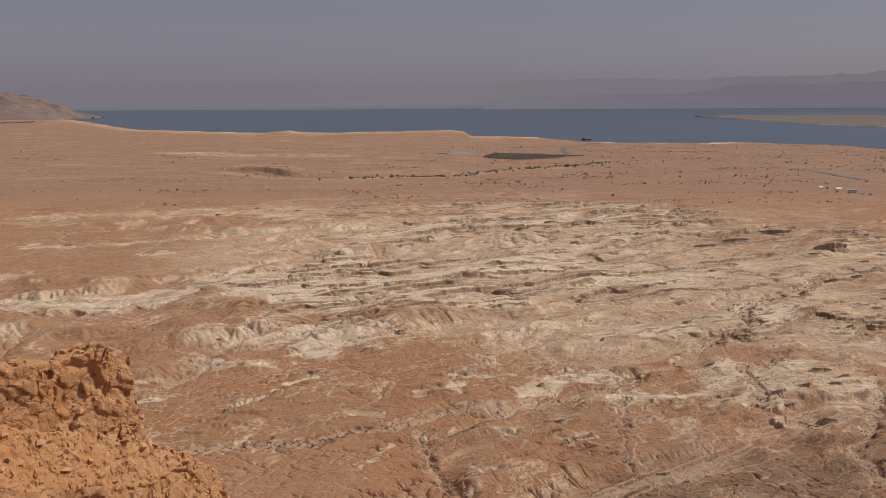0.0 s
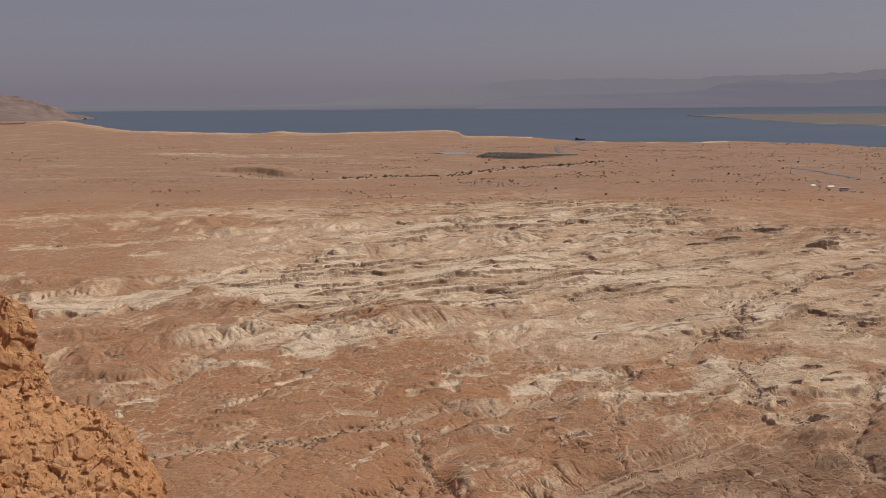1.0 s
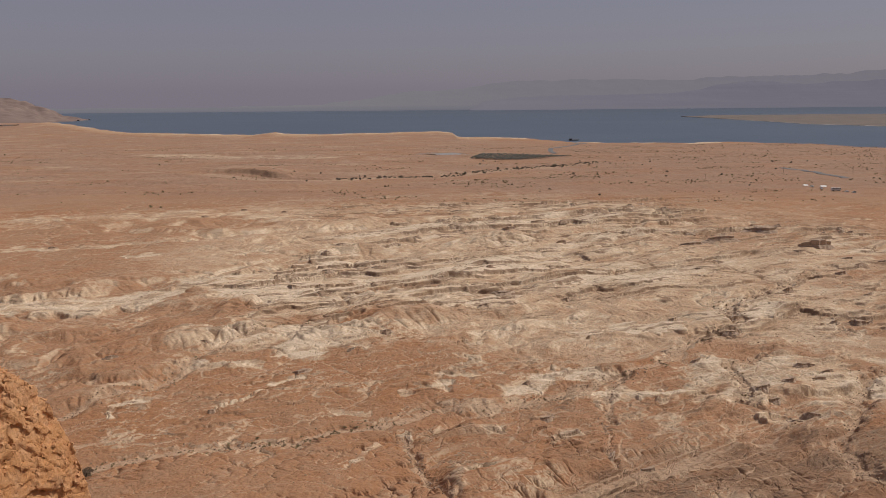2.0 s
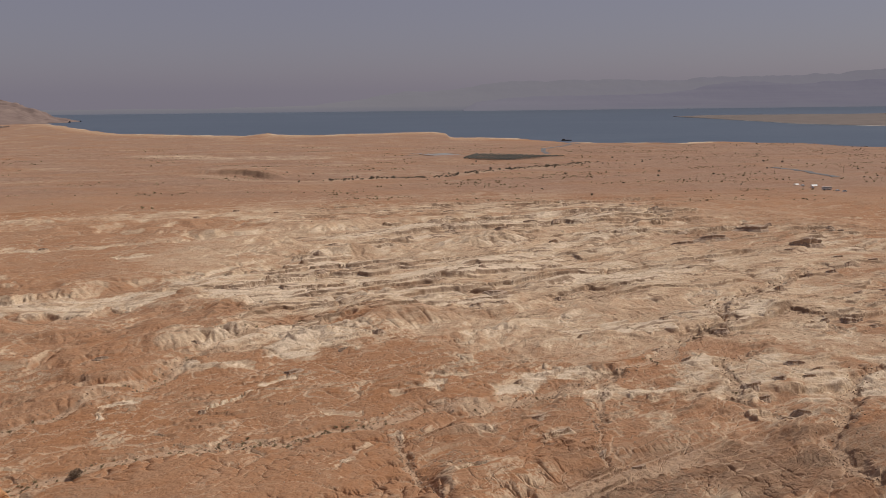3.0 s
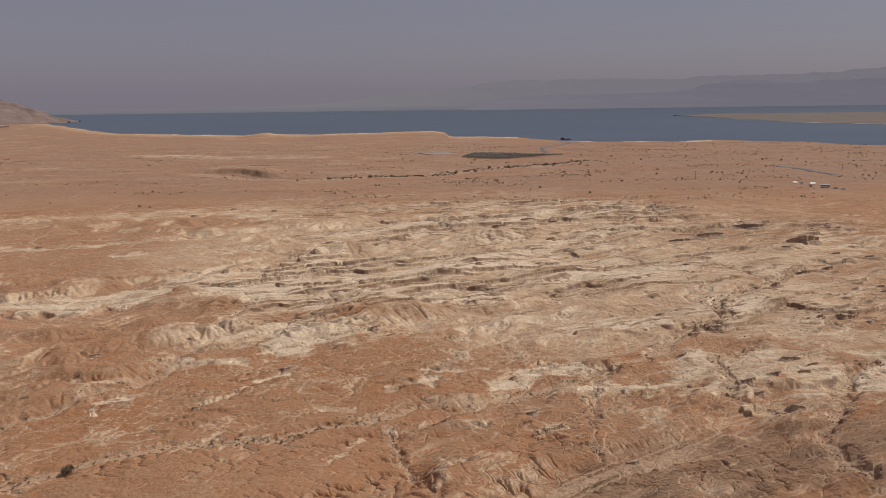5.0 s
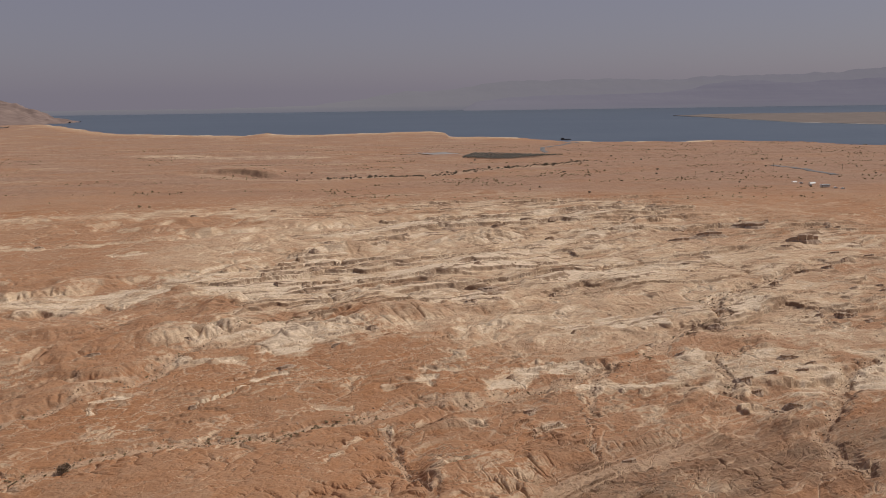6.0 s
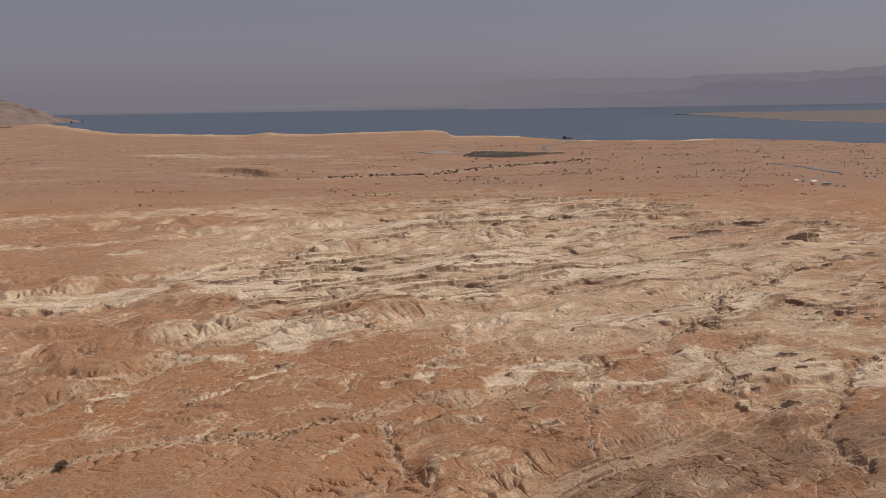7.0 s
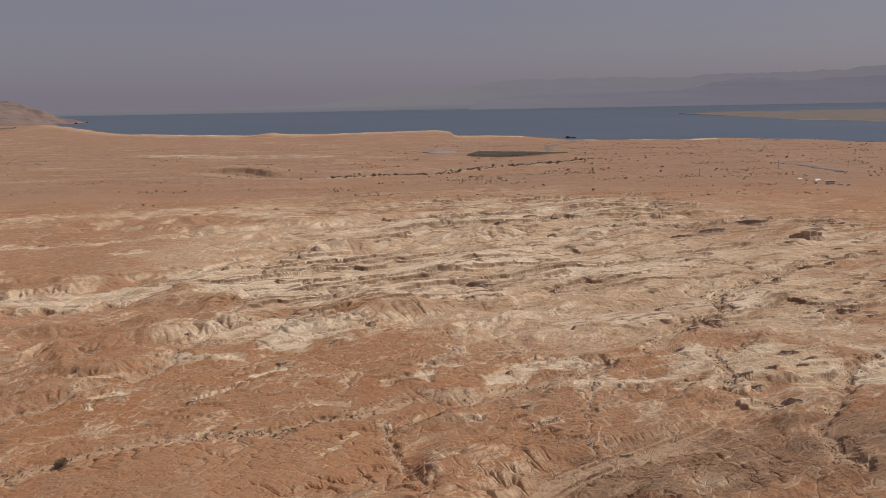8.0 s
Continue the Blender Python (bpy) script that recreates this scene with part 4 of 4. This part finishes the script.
FRONT_OUTCROPS = [(-43, 233, 6, 1.8, 30), (-112, 247, 4, 1.0, 20), (60, 266, 2.4, 1.6, 40), (31, 222, 3, 1.4, 35), (46, 172, 4, 1.6, 60), (54, 166, 4, 1.2, 20), (-84, 262, 3, 1.0, 10)]


def ledge_spots(count, seed):
    """Places on the scarps of the marl benches, with sizes for small remnants of rock."""
    rng = np.random.RandomState(seed)
    y = rng.uniform(190, 640, 24000)
    x = y * np.tan(np.radians(rng.uniform(-31, 34, 24000)))
    z, pale, wash, rust, face, stony = valley(x.astype(np.float32), y.astype(np.float32))
    good = np.flatnonzero((face > 0.6) & (perlin(x / 60, y / 40, 191) > -0.1))[:count]
    return [(float(x[k]), float(y[k]), 1.2 + 0.006 * float(y[k]) + 2.6 * rng.rand() ** 2, 0.7 + 0.9 * rng.rand(), rng.uniform(5, 40)) for k in good]


spots = OUTCROPS + SMALL_OUTCROPS + FRONT_OUTCROPS + ledge_spots(70, 3)
for k, ((x, y, w, h, turn), z) in enumerate(zip(spots, height_at([s[:2] for s in spots]))):
    outcrop(x, y, float(z) - 0.15 * h, w, h, turn, 400 + k)


# ---- shrubs and trees ----
def tuft(rng, radius, high, count, size, low=0.25):
    """A crown of small leaf clumps with gaps, its outline uneven."""
    bm = bmesh.new()
    lobes = [(rng.uniform(-0.5, 0.5) * radius, rng.uniform(-0.5, 0.5) * radius, rng.uniform(0.45, 0.8) * high, rng.uniform(0.35, 0.6) * radius) for _ in range(7)]
    for _ in range(count):
        cx, cy, cz, cr = rng.choice(lobes)
        d = Vector((rng.gauss(0, 1), rng.gauss(0, 1), rng.gauss(0, 0.7))).normalized() * cr * rng.uniform(0.55, 1.08)
        c = Vector((cx, cy, max(low * high, cz))) + d
        c.z = max(c.z, 0.08 * high)
        s = size * rng.uniform(0.6, 1.3)
        turn = Euler((rng.uniform(0, 6.3), rng.uniform(0, 6.3), rng.uniform(0, 6.3))).to_matrix()
        ring = [bm.verts.new(c + turn @ Vector((s * math.cos(q), s * 0.6 * math.sin(q), 0.25 * s * math.cos(2 * q)))) for q in (0, 1.26, 2.51, 3.77, 5.03)]
        bm.faces.new(ring)
    return bm


def stems(rng, radius, high, count, thick):
    """A short tapered trunk that splits into limbs."""
    bm = bmesh.new()

    def limb(p, q, r0, r1):
        axis = (q - p).normalized()
        side = axis.orthogonal().normalized()
        other = axis.cross(side)
        rings = [[bm.verts.new(c + r * (math.cos(t) * side + math.sin(t) * other)) for t in (0, 1.26, 2.51, 3.77, 5.03)] for c, r in ((p, r0), (q, r1))]
        for k in range(5):
            bm.faces.new((rings[0][k], rings[0][(k + 1) % 5], rings[1][(k + 1) % 5], rings[1][k]))

    fork = Vector((0, 0, 0.28 * high))
    limb(Vector((0, 0, -0.15 * high)), fork, thick, 0.8 * thick)
    for k in range(count):
        ang = 2 * math.pi * (k + rng.uniform(-0.3, 0.3)) / count
        mid = fork + Vector((0.3 * radius * math.cos(ang), 0.3 * radius * math.sin(ang), 0.22 * high))
        limb(fork, mid, 0.6 * thick, 0.4 * thick)
        limb(mid, mid + Vector((0.32 * radius * math.cos(ang), 0.32 * radius * math.sin(ang), 0.25 * high)), 0.4 * thick, 0.15 * thick)
    return bm


def make_plant(name, label, category, group, rng, radius, high, clumps, size, limbs, leaf):
    ob = empty(name, pose(0, 0, -400), label, category, group)
    part("trunk", stems(rng, radius, high, limbs, 0.05 * radius + 0.02), BARK, ob)
    part("crown", tuft(rng, radius, high, clumps, size), leaf, ob)
    return ob


def scatter(models, places, rng, low, high):
    """Sets models on the ground; the first one of each stays as the pattern and is placed too."""
    zs = height_at(places)
    fresh = list(models)
    for (x, y), z in zip(places, zs):
        s = rng.uniform(low, high)
        m = pose(x, y, float(z) - 0.03 * s, 0, 0, rng.uniform(0, 360))
        if fresh:
            ob = fresh.pop()
        else:
            ob = copy_thing(rng.choice(models), m)
        ob.matrix_basis = m @ Matrix.Diagonal((s, s, s * rng.uniform(0.85, 1.15), 1))


def beside(line, count, spread, rng):
    """Points scattered about a line of the plan."""
    out = []
    for _ in range(count):
        k = rng.randrange(len(line) - 1)
        t = rng.random()
        (ax, ay), (bx, by) = line[k], line[k + 1]
        out.append((ax + t * (bx - ax) + rng.gauss(0, spread), ay + t * (by - ay) + rng.gauss(0, spread)))
    return out


plants = random.Random(21)
THORN_LEAF = leaf_material("thorn_twig", (0.13, 0.092, 0.062), (0.21, 0.15, 0.10))
big_bush = make_plant("desert_bush", "large round grey-brown thorn bush beside the gravel wash", "bush", "", plants, 2.0, 2.1, 1500, 0.11, 11, THORN_LEAF)
big_bush.matrix_basis = pose(-82.0, 162.0, float(height_at([(-82.0, 162.0)])[0]), 0, 0, 20)
small = [make_plant("desert_shrub", "small dry olive-brown shrub in a gravel wash", "shrub", "shrubs along the washes", plants, 0.5, 0.55, 80, 0.10, 5, SHRUB_LEAF) for _ in range(4)]
scatter(small, beside(WADI_MAIN[:9], 95, 1.6, plants) + beside(WADI_MAIN[8:], 20, 1.5, plants) + beside(WADI_BACK, 35, 2.0, plants) + beside(GULLY_EAST, 20, 2.0, plants)
        + beside(GULLY_SIDE, 10, 2.0, plants), plants, 0.4, 1.25)
trees = [make_plant("acacia_tree", "dark flat-crowned desert acacia on the gravel plain", "tree", "acacias on the plain", plants, 2.3, 2.6, 130, 0.42, 5, TREE_LEAF) for _ in range(5)]
scatter(trees, beside(TREE_WADI[3:], 170, 6.0, plants) + beside([(103, 1013), (172, 1052), (250, 1129)], 55, 9.0, plants)
        + [(plants.uniform(60, 560), plants.uniform(690, 1250)) for _ in range(36)] + [(plants.uniform(250, 700), plants.uniform(1150, 1600)) for _ in range(16)]
        + [(plants.uniform(-330, 60), plants.uniform(850, 1100)) for _ in range(14)], plants, 0.3, 0.95)


# ---- the palm plantation, roads, the lot with coaches ----
def build_palms():
    """Rows of date palms in one field: short trunks with drooping fronds."""
    rng = random.Random(31)
    corners = [(65, 1215), (92, 1338), (243, 1255), (142, 1177)]
    spots = []
    for i in range(16):
        for j in range(24):
            s, t = (i + 0.5) / 16, (j + 0.5) / 24
            ax, ay = corners[0][0] * (1 - s) + corners[3][0] * s, corners[0][1] * (1 - s) + corners[3][1] * s
            bx, by = corners[1][0] * (1 - s) + corners[2][0] * s, corners[1][1] * (1 - s) + corners[2][1] * s
            spots.append((ax + t * (bx - ax) + rng.uniform(-0.6, 0.6), ay + t * (by - ay) + rng.uniform(-0.6, 0.6)))
    bm = bmesh.new()
    for (x, y), z in zip(spots, height_at(spots)):
        high = rng.uniform(1.3, 2.3)
        top = Vector((x, y, float(z) + high))
        foot = [bm.verts.new((x + 0.25 * math.cos(q), y + 0.25 * math.sin(q), float(z) - 0.3)) for q in (0, 2.1, 4.2)]
        head = [bm.verts.new((x + 0.2 * math.cos(q), y + 0.2 * math.sin(q), top.z)) for q in (0, 2.1, 4.2)]
        for k in range(3):
            bm.faces.new((foot[k], foot[(k + 1) % 3], head[(k + 1) % 3], head[k]))
        for k in range(9):
            q = 2 * math.pi * k / 9 + rng.uniform(-0.2, 0.2)
            out, side = Vector((math.cos(q), math.sin(q), 0)), Vector((-math.sin(q), math.cos(q), 0))
            reach = rng.uniform(3.0, 4.0)
            mid, tip = top + out * 0.55 * reach + Vector((0, 0, rng.uniform(0.5, 1.1))), top + out * reach - Vector((0, 0, rng.uniform(0.2, 1.0)))
            v = [bm.verts.new(top), bm.verts.new(mid - 0.6 * side), bm.verts.new(tip), bm.verts.new(mid + 0.6 * side)]
            bm.faces.new(v)
    return tagged(part("date_palms", bm, PALM_LEAF), "dark green date palms in straight rows on a field", "palm plantation", kind="stuff")


build_palms()


def ribbon(name, line, width, lift, material, label, category):
    """A strip that follows the ground: a roadway with a little thickness."""
    pts = []
    for (ax, ay), (bx, by) in zip(line, line[1:]):
        n = max(2, int(math.hypot(bx - ax, by - ay) / 6))
        pts += [(ax + (bx - ax) * k / n, ay + (by - ay) * k / n) for k in range(n)]
    pts.append(line[-1])
    smooth = [pts[0]] + [tuple((pts[k - 1][c] + 2 * pts[k][c] + pts[k + 1][c]) / 4 for c in (0, 1)) for k in range(1, len(pts) - 1)] + [pts[-1]]
    left, right = [], []
    for k, (x, y) in enumerate(smooth):
        (ax, ay), (bx, by) = smooth[max(0, k - 1)], smooth[min(len(smooth) - 1, k + 1)]
        n = math.hypot(bx - ax, by - ay)
        left.append((x - (by - ay) / n * width / 2, y + (bx - ax) / n * width / 2))
        right.append((x + (by - ay) / n * width / 2, y - (bx - ax) / n * width / 2))
    zl, zr = height_at(left), height_at(right)
    bm = bmesh.new()
    rows = []
    for (lx, ly), (rx, ry), a, b in zip(left, right, zl, zr):
        z = max(float(a), float(b)) + lift
        rows.append([bm.verts.new(p) for p in ((lx, ly, z - 1.5), (lx, ly, z), (rx, ry, z), (rx, ry, z - 1.5))])
    for p, q in zip(rows, rows[1:]):
        for k in range(3):
            bm.faces.new((p[k], p[k + 1], q[k + 1], q[k]))
    return tagged(part(name, bm, material), label, category, kind="structure")


ribbon("road", [(225, 1330), (226, 1400), (240, 1480), (262, 1530), (298, 1597), (352, 1690)], 9, 0.3, ASPHALT, "faded asphalt road curving towards the lake shore", "road")
ribbon("road_east", [(472, 985), (479, 940), (480, 890), (478, 840)], 9, 0.3, ASPHALT, "faded grey asphalt road across the gravel plain", "road")


def coach(x, y, turn, label):
    """A white coach: body, dark window band, wheels."""
    z = float(height_at([(x, y)])[0])
    ob = empty("coach", pose(x, y, z + 0.1, 0, 0, turn), label, "vehicle", "vehicles in the lot")
    bm = bmesh.new()
    bmesh.ops.create_cube(bm, size=1, matrix=Matrix.Translation((0, 0, 1.75)) @ Matrix.Diagonal((9.0, 2.5, 2.6, 1)))
    bmesh.ops.bevel(bm, geom=bm.edges[:], offset=0.22, segments=2, affect="EDGES")
    part("body", bm, WHITE_PAINT, ob)
    for side in (-1, 1):
        bm = bmesh.new()
        bmesh.ops.create_cube(bm, size=1, matrix=Matrix.Translation((0, side * 1.26, 2.25)) @ Matrix.Diagonal((8.0, 0.05, 0.8, 1)))
        part("window", bm, DARK_GLASS, ob, "dark tinted window band")
        for along in (-2.8, 2.6):
            bm = bmesh.new()
            bmesh.ops.create_cone(bm, cap_ends=True, segments=16, radius1=0.5, radius2=0.5, depth=0.3,
                                  matrix=Matrix.Translation((along, side * 1.15, 0.4)) @ Matrix.Rotation(radians(90), 4, "X"))
            part("wheel", bm, RUBBER, ob)
    return ob


WHITE_PAINT = plain_material("white_vehicle_paint", (0.76, 0.76, 0.75), (0.82, 0.82, 0.80), 0.8, 0.35, 0.5, 0.001)
DARK_GLASS = plain_material("tinted_glass", (0.02, 0.022, 0.025), (0.03, 0.032, 0.035), 1.0, 0.1, 0.5, 0.0)
RUBBER = plain_material("tyre_rubber", (0.02, 0.02, 0.02), (0.03, 0.03, 0.03), 9.0, 0.8, 0.3, 0.001)
coach(399, 716, -8, "white coach parked beside the tents")


def car(x, y, turn, label, paint):
    """A small car: body, glazed cabin, roof and wheels."""
    z = float(height_at([(x, y)])[0])
    ob = empty("car", pose(x, y, z + 0.05, 0, 0, turn), label, "vehicle", "vehicles in the lot")
    for name, size, lift, taper, material in (("body", (4.3, 1.75, 0.7), 0.65, 0.96, paint), ("cabin", (2.5, 1.6, 0.5), 1.25, 0.8, DARK_GLASS), ("roof", (1.9, 1.3, 0.08), 1.53, 0.95, paint)):
        bm = bmesh.new()
        bmesh.ops.create_cube(bm, size=1, matrix=Matrix.Translation((0, 0, lift)) @ Matrix.Diagonal((*size, 1)))
        for v in bm.verts:
            if v.co.z > lift:
                v.co.x, v.co.y = v.co.x * taper, v.co.y * taper
        bmesh.ops.bevel(bm, geom=bm.edges[:], offset=0.03, segments=2, affect="EDGES")
        part(name, bm, material, ob)
    for along in (-1.35, 1.35):
        for side in (-1, 1):
            bm = bmesh.new()
            bmesh.ops.create_cone(bm, cap_ends=True, segments=16, radius1=0.32, radius2=0.32, depth=0.2,
                                  matrix=Matrix.Translation((along, side * 0.8, 0.3)) @ Matrix.Rotation(radians(90), 4, "X"))
            part("wheel", bm, RUBBER, ob)
    return ob


for x, y, turn in ((388, 742, 20), (390, 726, 70), (404, 706, 12), (408, 700, 12)):
    car(x, y, turn, "white car parked on the gravel lot", WHITE_PAINT)


def tent(x, y, length, wide, high, turn):
    """A white awning: a ridged sheet with some thickness on six poles."""
    z = float(height_at([(x, y)])[0])
    ob = empty("awning_tent", pose(x, y, z, 0, 0, turn), "white canvas awning tent pitched on the gravel lot", "tent", "tents in the lot")
    bm = bmesh.new()
    rows = []
    for s in (-1, -0.5, 0, 0.5, 1):
        sag = 0.12 * high * (1 - abs(s)) * (1 if s not in (-1, 0, 1) else 0)
        rows.append([bm.verts.new((s * length / 2, q * wide / 2, 0.55 * high + (0.45 * high if q == 0 else 0) - sag)) for q in (-1, 0, 1)])
    for p, q in zip(rows, rows[1:]):
        for k in range(2):
            bm.faces.new((p[k], p[k + 1], q[k + 1], q[k]))
    bmesh.ops.solidify(bm, geom=bm.faces[:], thickness=0.06)
    part("canopy", bm, WHITE_PAINT, ob)
    for s in (-1, 0, 1):
        for q in (-1, 1):
            bm = bmesh.new()
            bmesh.ops.create_cone(bm, cap_ends=True, segments=8, radius1=0.06, radius2=0.06, depth=0.62 * high, matrix=Matrix.Translation((s * 0.49 * length, q * 0.49 * wide, 0.28 * high)))
            part("pole", bm, GREY_METAL, ob)
    return ob


GREY_METAL = plain_material("weathered_metal", (0.22, 0.21, 0.20), (0.30, 0.29, 0.27), 3.0, 0.5, 0.5, 0.001)
tent(384, 747, 4.6, 3.4, 2.8, 12)
tent(394, 731, 6, 4, 3.0, 8)


def power_pole(x, y, high, turn):
    """A wooden pole with a cross-arm and insulators."""
    z = float(height_at([(x, y)])[0])
    ob = empty("power_pole", pose(x, y, z, 0, 0, turn), "weathered wooden power pole with a cross-arm on the plain", "pole", "power poles on the plain")
    bm = bmesh.new()
    bmesh.ops.create_cone(bm, cap_ends=True, segments=10, radius1=0.17, radius2=0.11, depth=high + 0.6, matrix=Matrix.Translation((0, 0, high / 2 - 0.3)))
    part("post", bm, BARK, ob)
    bm = bmesh.new()
    bmesh.ops.create_cube(bm, size=1, matrix=Matrix.Translation((0, 0.16, high - 0.8)) @ Matrix.Diagonal((2.2, 0.12, 0.14, 1)))
    part("cross_arm", bm, BARK, ob)
    for s in (-0.95, 0, 0.95):
        bm = bmesh.new()
        bmesh.ops.create_cone(bm, cap_ends=True, segments=8, radius1=0.07, radius2=0.04, depth=0.22, matrix=Matrix.Translation((s, 0.16, high - 0.62)))
        part("insulator", bm, GREY_METAL, ob)
    return ob


for x, y in ((436, 905), (520, 900), (300, 800)):
    power_pole(x, y, 9.0, 30)


# ---- reservoir beside the palms, barge at the shore, fine scrub ----
def build_pool(corners, water_material, label):
    top = float(np.mean(height_at(corners))) - 0.2
    bank = bmesh.new()
    cx, cy = sum(c[0] for c in corners) / 4, sum(c[1] for c in corners) / 4
    rings = []
    for grow, z in ((1.10, top - 4), (1.05, top + 0.3), (1.0, top + 0.3), (0.97, top - 0.6)):
        rings.append([bank.verts.new((cx + grow * (x - cx), cy + grow * (y - cy), z)) for x, y in corners])
    for p, q in zip(rings, rings[1:]):
        for k in range(4):
            bank.faces.new((p[k], p[(k + 1) % 4], q[(k + 1) % 4], q[k]))
    pool = tagged(part("reservoir", bank, BOULDER), label, "reservoir", "ponds beside the palms")
    water = bmesh.new()
    water.faces.new([water.verts.new((cx + 0.985 * (x - cx), cy + 0.985 * (y - cy), top)) for x, y in corners])
    part("water", water, water_material, pool, "still shallow water")
    return pool


POOL_WATER = plain_material("pool_water", (0.07, 0.085, 0.09), (0.10, 0.115, 0.12), 0.02, 0.3, 0.3, 0.01)
POOL_SILT = plain_material("pool_silt", (0.24, 0.22, 0.20), (0.30, 0.28, 0.26), 0.03, 0.5, 0.3, 0.01)
build_pool([(-60, 1374), (6, 1408), (34, 1384), (-24, 1350)], POOL_WATER, "earth-banked reservoir holding dark still water")
build_pool([(-6, 1362), (40, 1386), (85, 1323), (48, 1296)], POOL_SILT, "earth-banked pond holding pale silty water")


def build_barge():
    ob = empty("barge", pose(362, 1880, 0.0, 0, 0, 8), "dark rusty work barge moored off the lake shore", "boat")
    bm = bmesh.new()
    bmesh.ops.create_cube(bm, size=1, matrix=Matrix.Translation((0, 0, 0.8)) @ Matrix.Diagonal((26, 9, 2.4, 1)))
    for v in bm.verts:
        if v.co.z < 0:
            v.co.x *= 0.86
    part("hull", bm, RUSTY, ob)
    bm = bmesh.new()
    bmesh.ops.create_cube(bm, size=1, matrix=Matrix.Translation((-8, 0, 3.4)) @ Matrix.Diagonal((6, 5, 3.0, 1)))
    part("cabin", bm, RUSTY, ob)
    bm = bmesh.new()
    bmesh.ops.create_cone(bm, cap_ends=True, segments=8, radius1=0.3, radius2=0.15, depth=5, matrix=Matrix.Translation((3, 0, 4.4)))
    part("mast", bm, GREY_METAL, ob)


RUSTY = plain_material("rusty_steel", (0.05, 0.045, 0.045), (0.09, 0.07, 0.06), 0.6, 0.7, 0.3, 0.01)
build_barge()


def build_scrub():
    """Low scrub strewn over the far plain, too small and many to count."""
    rng = np.random.RandomState(77)
    n = 30000
    y = rng.uniform(640, 1700, n)
    x = y * np.tan(np.radians(rng.uniform(-33, 34, n)))
    keep = (fbm(x / 130, y / 60, 4, 181) + 0.25 * step(0, 300, x) > 0.22 + 0.5 * rng.rand(n)) & (shore_y(x) - y > 60)
    x, y = x[keep][:6000], y[keep][:6000]
    z = height_at(np.stack([x, y], 1))
    co, faces = [], []
    for px, py, pz in zip(x, y, z):
        s = 0.35 + 1.0 * rng.rand() ** 3
        for _ in range(6):
            c = np.array([px, py, pz + 0.35 * s]) + rng.normal(0, 0.45, 3) * s * np.array([1, 1, 0.45])
            u, v = rng.normal(0, 0.32, (2, 3)) * s
            k = len(co)
            co += [c - u - v, c + u - v, c + u + v, c - u + v]
            faces.append([k, k + 1, k + 2, k + 3])
    me = sheet("scrub", np.array(co), np.array(faces), SHRUB_LEAF, smooth=False)
    return tagged(new("scrub", me), "low dry brown scrub scattered over the gravel plain", "scrub", kind="stuff")


build_scrub()


def build_boulders():
    """Dark stones strewn along the banks of the washes and at the feet of scarps."""
    rng = np.random.RandomState(88)
    xs, ys = [], []
    for line, width, depth in CREEKS[:7]:
        line = np.array(line, float)
        seg = np.hypot(*(line[1:] - line[:-1]).T)
        for k, length in enumerate(seg):
            n = int(4.0 * length)
            t = rng.rand(n)[:, None]
            p = line[k] + t * (line[k + 1] - line[k]) + rng.normal(0, 1.1 * width, (n, 2))
            xs.append(p[:, 0])
            ys.append(p[:, 1])
    y = rng.uniform(150, 420, 5000)
    x = y * np.tan(np.radians(rng.uniform(-31, 34, 5000)))
    keep = fbm(x / 18, y / 14, 3, 183) > 0.25
    x, y = np.concatenate(xs + [x[keep]]), np.concatenate(ys + [y[keep]])
    z = height_at(np.stack([x, y], 1))
    n = len(x)
    size = (0.07 + 0.22 * rng.rand(n) ** 3)[:, None, None] * np.array([1.3, 1.0, 0.8])
    box = np.array([(i, j, k) for k in (-1, 1) for i, j in ((-1, -1), (1, -1), (1, 1), (-1, 1))], float)
    box[4:, :2] *= 0.55
    turn = rng.uniform(0, 2 * math.pi, n)
    spin = np.stack([np.stack([np.cos(turn), -np.sin(turn), 0 * turn], 1), np.stack([np.sin(turn), np.cos(turn), 0 * turn], 1), np.stack([0 * turn, 0 * turn, 1 + 0 * turn], 1)], 1)
    co = np.einsum("nij,nkj->nki", spin, box[None] * (1 + rng.uniform(-0.35, 0.35, (n, 8, 3))) * size) + np.stack([x, y, z], 1)[:, None]
    quad = np.array([(0, 1, 5, 4), (1, 2, 6, 5), (2, 3, 7, 6), (3, 0, 4, 7), (4, 5, 6, 7)])
    faces = (np.arange(n)[:, None, None] * 8 + quad[None]).reshape(-1, 4)
    me = sheet("wash_boulders", co.reshape(-1, 3), faces, BOULDER, smooth=False)
    return tagged(new("wash_boulders", me), "small dark stones strewn along washes and slopes", "stones", kind="stuff")


build_boulders()


def build_grove():
    """A far strip of palms and tamarisks under the headland."""
    rng = np.random.RandomState(99)
    n = 260
    x = rng.uniform(-2050, -1680, n)
    y = 3020 + 0.12 * (x + 1800) + rng.normal(0, 26, n)
    z = height_at(np.stack([x, y], 1))
    co, faces = [], []
    for px, py, pz in zip(x, y, z):
        for _ in range(8):
            c = np.array([px, py, pz + 2.6]) + rng.normal(0, 1, 3) * np.array([4, 4, 0.8])
            u, v = rng.normal(0, 1.7, (2, 3)) * np.array([1, 1, 0.25])
            k = len(co)
            co += [c - u - v, c + u - v, c + u + v, c - u + v]
            faces.append([k, k + 1, k + 2, k + 3])
    me = sheet("palm_grove", np.array(co), np.array(faces), GROVE_LEAF, smooth=False)
    return tagged(new("palm_grove", me), "far dark strip of palm trees below the headland", "trees", kind="stuff")


build_grove()
